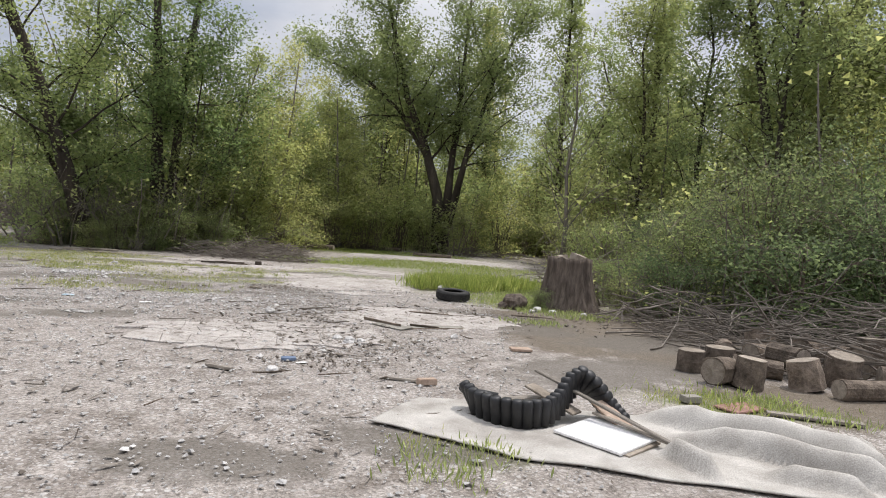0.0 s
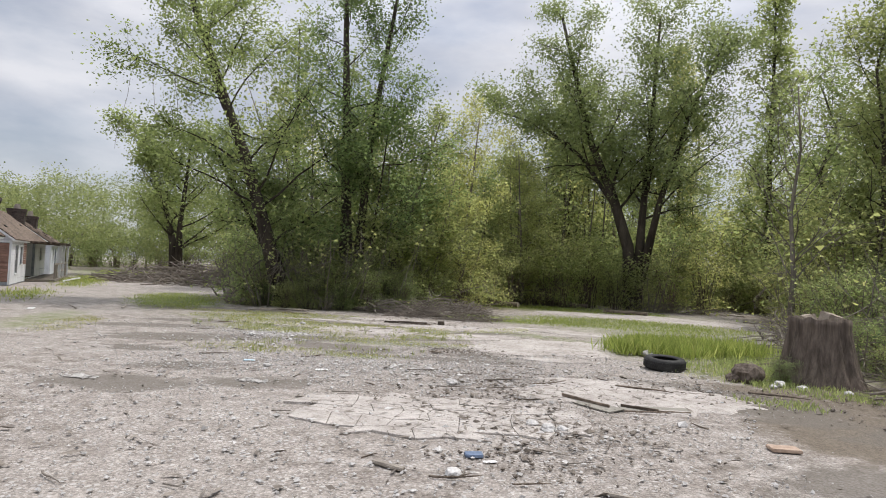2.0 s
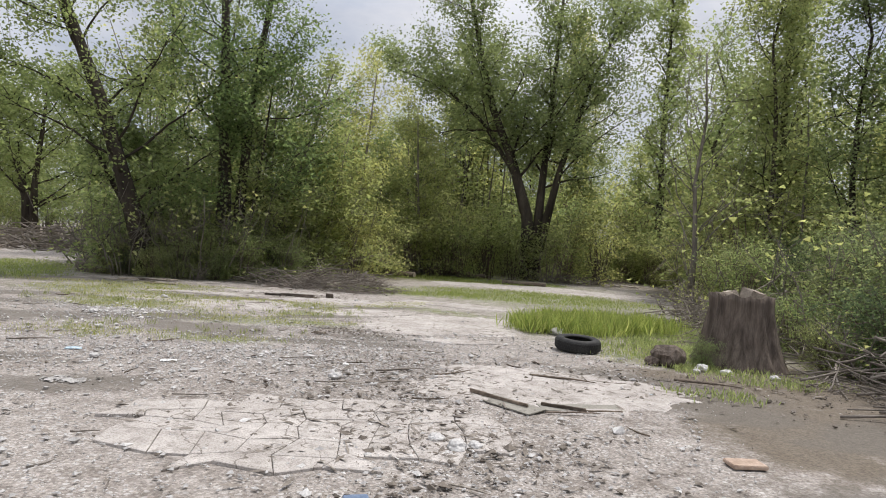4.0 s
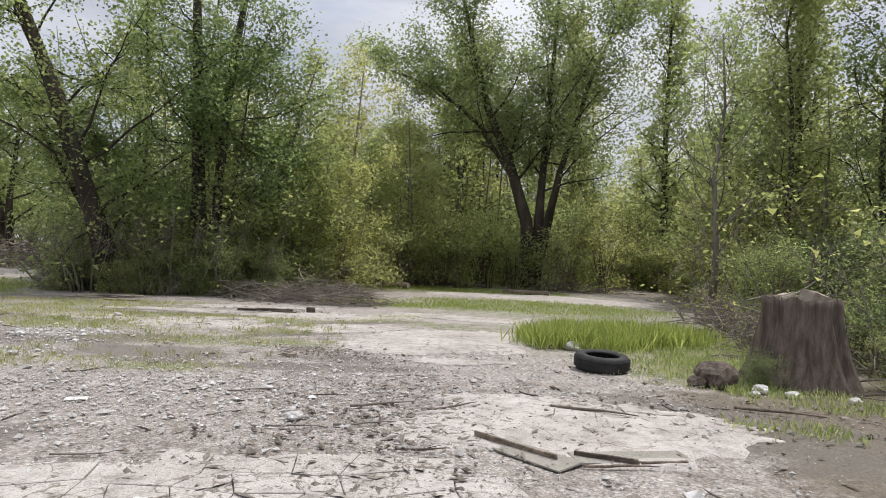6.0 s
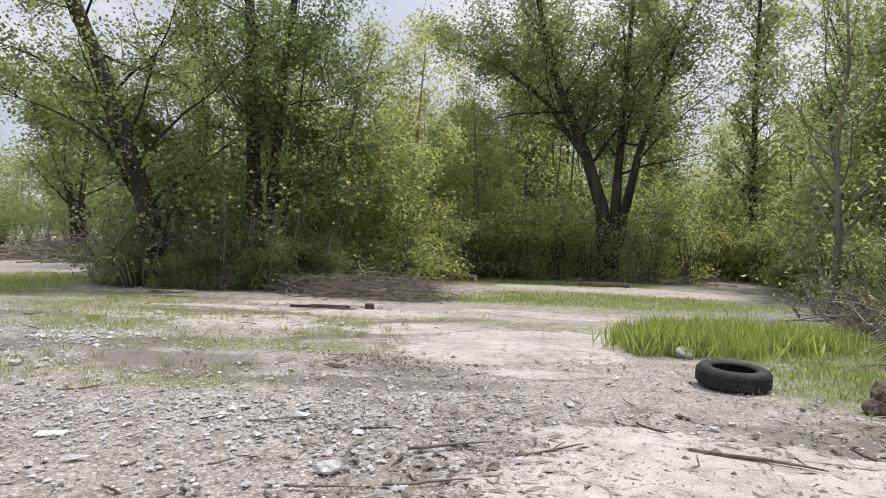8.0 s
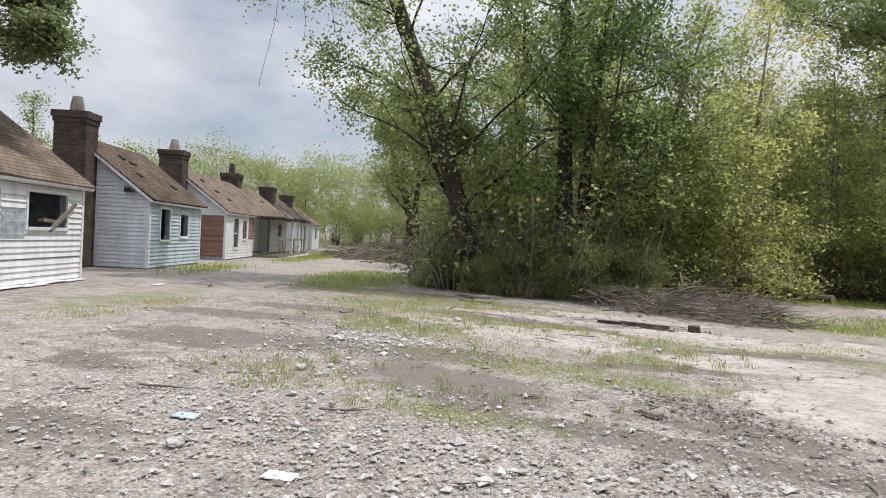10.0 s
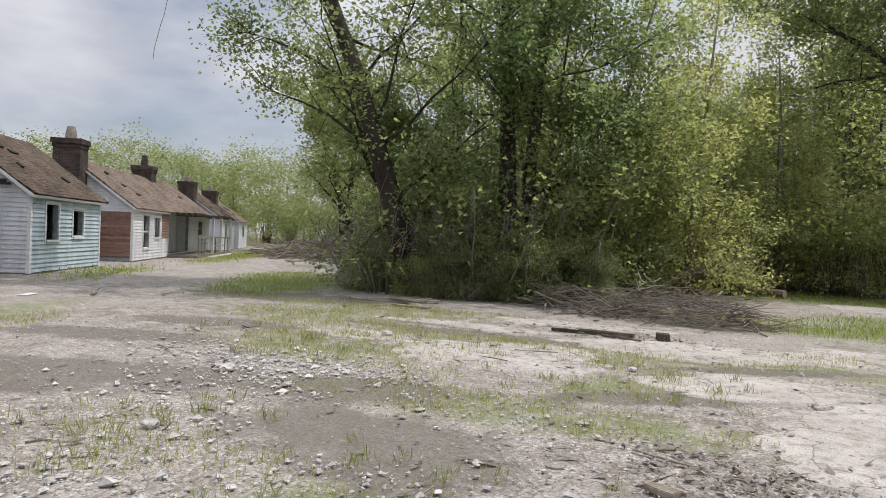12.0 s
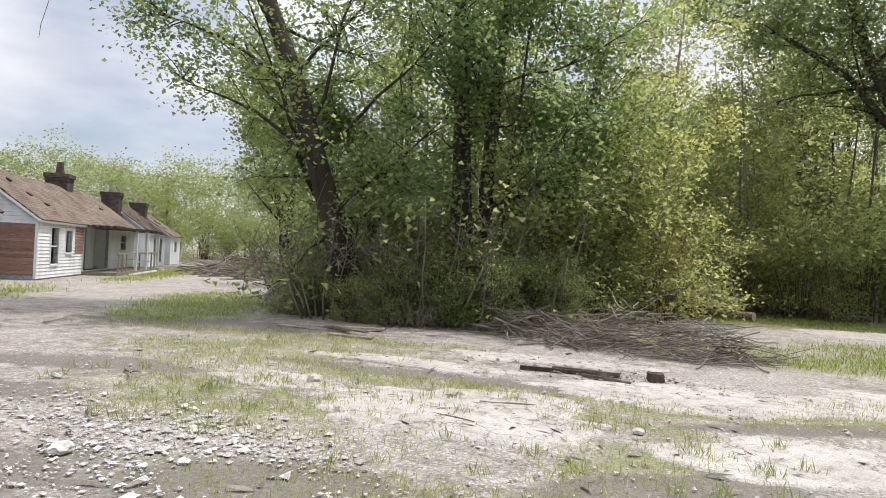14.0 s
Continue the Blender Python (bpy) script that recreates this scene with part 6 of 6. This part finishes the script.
def edging():
    """A strip of black plastic log-roll lawn edging, bent into a loop: foot and direction of its pickets along the strip."""
    top = tagged(new("lawn_edging"), "black plastic log-roll edging lying bent on the carpet", "edging")
    unit = Shape()
    r = 0.054
    unit.tube([(0, 0, 0), (0, 0, 0.2), (0, 0, 0.225), (0, 0, 0.235)], [r, r, r * 0.9, r * 0.66], 12)
    me = unit.mesh("picket", MAT["plastic"], True)
    line = [((1.9, 6.0, 0.13), (-1, 0.1, 0.12)), ((1.68, 5.98, 0.08), (-0.35, 0.1, 0.5)), ((1.7, 5.78, 0.03), (-0.2, 0.0, 1)), ((1.86, 5.58, 0.03), (-0.15, -0.05, 1)), ((2.08, 5.48, 0.03), (-0.05, 0, 1)),
            ((2.28, 5.56, 0.035), (0.05, 0.1, 1)), ((2.43, 5.72, 0.08), (-0.02, 0.15, 1)), ((2.55, 5.9, 0.19), (-0.1, 0.1, 1)), ((2.64, 6.03, 0.28), (0.15, -0.35, 0.8)), ((2.74, 6.05, 0.24), (0.4, -0.6, 0.35)), ((2.84, 6.02, 0.14), (0.45, -0.6, 0.12)), ((2.92, 5.95, 0.06), (0.5, -0.6, 0.1))]
    n_p = 30
    spine = []
    for i in range(n_p):
        q = i / (n_p - 1) * (len(line) - 1.001)
        a, b, f = line[int(q)], line[int(q) + 1], q % 1
        foot = Vector(a[0]).lerp(Vector(b[0]), f)
        axis = Vector(a[1]).lerp(Vector(b[1]), f).normalized()
        part("picket", me, top, m=Matrix.Translation(foot) @ axis.to_track_quat("Z", "Y").to_matrix().to_4x4())
        spine.append(foot + axis * 0.1)
    web = Shape()
    web.tube(spine, [0.034] * n_p, 6)
    part("web", web.mesh("web", MAT["plastic"], True), top)


edging()
block("cabinet_door", 2.77, 5.35, 0.05, 0.66, 0.6, 0.022, -48, "white", "white laminate cabinet door lying on the carpet", "cabinet door", 3, 0.004, 0)
block("cabinet_door", 2.8, 5.3, 0.03, 0.62, 0.5, 0.018, -46, "cut", "bare board under the white door", "board", 2, 0.003, 0)


def lath(a, b, w, t, mat, label):
    a, b = Vector(a), Vector(b)
    ob = new("lath", rounded("lath", (b - a).length, w, t, MAT[mat], 0.004, 0.003, 2))
    q = (b - a).to_track_quat("X", "Z").to_matrix().to_4x4()
    ob.matrix_basis = Matrix.Translation((a + b) / 2) @ q
    tagged(ob, label, "lath", "wood strips on the carpet")


lath((2.28, 6.25, 0.36), (3.36, 4.95, 0.05), 0.05, 0.02, "old_wood", "long grey wood lath across the edging")
lath((2.75, 5.75, 0.12), (3.42, 4.9, 0.06), 0.06, 0.02, "old_wood", "weathered wood strip beside the door")
lath((2.2, 6.1, 0.25), (2.6, 5.75, 0.1), 0.16, 0.02, "cut", "broken plywood piece inside the edging")
lath((2.8, 5.85, 0.2), (3.0, 5.6, 0.05), 0.2, 0.02, "brick", "orange-brown board piece inside the edging")
lath((1.95, 6.25, 0.05), (2.4, 6.05, 0.16), 0.18, 0.02, "old_wood", "grey board piece behind the edging")


# ---- loose parts on the cabins ----
def cabin_bits():
    sheet = Shape()
    for i in range(7):
        sheet.box(-6.2 + i * 0.85, -6.2 + (i + 1) * 0.86, 0.05, 0.05 + 0.22 + 0.05 * math.sin(i * 2.1), 0.015 + 0.01 * (i % 2), 0.03 + 0.012 * (i % 2))
    ob = tagged(new("fallen_siding", sheet.mesh("fallen_siding", MAT["siding"])), "fallen white siding strips below the wall", "siding")
    ob.matrix_basis = ROW
    bits = Shape()
    bits.box(-1.75, -1.2, -0.06, 0.08, 1.28, 1.36, pose(0, 0, 0, 0, 4, 3))
    bits.box(-0.62, 0.62, -0.04, 0.04, -0.035, 0.035, Matrix.Translation((-0.98, 0.06, 1.52)) @ pose(0, 0, 0, 0, -32, 0))
    ob = tagged(new("broken_timber", bits.mesh("broken_timber", MAT["old_wood"])), "broken timber hanging in the window opening", "timber")
    ob.matrix_basis = ROW
    for x0, x1, z0, z1 in ((-3.22, -2.42, 1.02, 1.62), (-5.3, -4.2, 1.03, 1.16)):
        patch = Shape()
        patch.box(x0, x1, 0.028, 0.036, z0, z1)
        ob = tagged(new("bare_sheathing", patch.mesh("bare_sheathing", MAT["board_wall"])), "bare blue-grey sheathing where siding is torn away", "wall patch")
        ob.matrix_basis = ROW
    lamp = Shape()
    lamp.box(4.68, 4.76, -1.05, -0.87, 2.46, 2.6)
    lamp.box(4.5, 4.7, -0.95, -0.72, 2.46, 2.52)
    ob = tagged(new("wall_lamp", lamp.mesh("wall_lamp", MAT["hole"])), "broken black wall lamp on the gable", "lamp")
    ob.matrix_basis = ROW
    red = Shape()
    for i in range(9):
        red.box(17.35, 18.4, 0.0, 0.03, 0.95 + i * 0.125, 0.95 + i * 0.125 + 0.1)
    ob = tagged(new("brick_patch", red.mesh("brick_patch", MAT["red"])), "exposed red-brown boards beside the porch", "wall patch")
    ob.matrix_basis = ROW @ Matrix.Translation((0, -0.25 + 0.012, 0))
    vent = part("hanging_plank", rounded("hanging_plank", 0.08, 0.04, 2.2, MAT["trim"], 0.006), None)
    vent.matrix_basis = ROW @ Matrix.Translation((19.2, 1.5, 0.04)) @ pose(0, 0, 0, 0, 86, 20)
    tagged(vent, "fallen white post in front of the porch", "post")


cabin_bits()


def utility_pole():
    top = tagged(new("utility_pole"), "distant wooden utility pole with crossarm", "utility pole")
    a = Shape()
    a.tube([(0, 0, 0), (0, 0, 7.4)], [0.14, 0.1], 8)
    part("pole", a.mesh("pole", MAT["bark_grey"], True), top)
    b = Shape()
    b.box(-0.9, 0.9, -0.06, 0.06, 6.75, 6.9)
    part("crossarm", b.mesh("crossarm", MAT["bark_grey"]), top)
    top.matrix_basis = at(-100.5, 63.2, 40, 1.65)


utility_pole()


def hanging_vine():
    q = R(300)
    sh = Shape()
    for x, y, z, ln in ((-15.25, 19.4, 7.6, 2.5), (-14.7, 19.8, 7.8, 1.3), (-14.1, 20.2, 7.9, 1.2)):
        sh.tube(bent(q, (x, y, z), (0, 0, -1), ln, 9, 0.1, -0.12), [0.007] * 9 + [0.004], 4)
    tagged(new("hanging_vine", sh.mesh("hanging_vine", MAT["bark_grey"], True)), "thin dry vine hanging from the leaning tree", "vine")


hanging_vine()
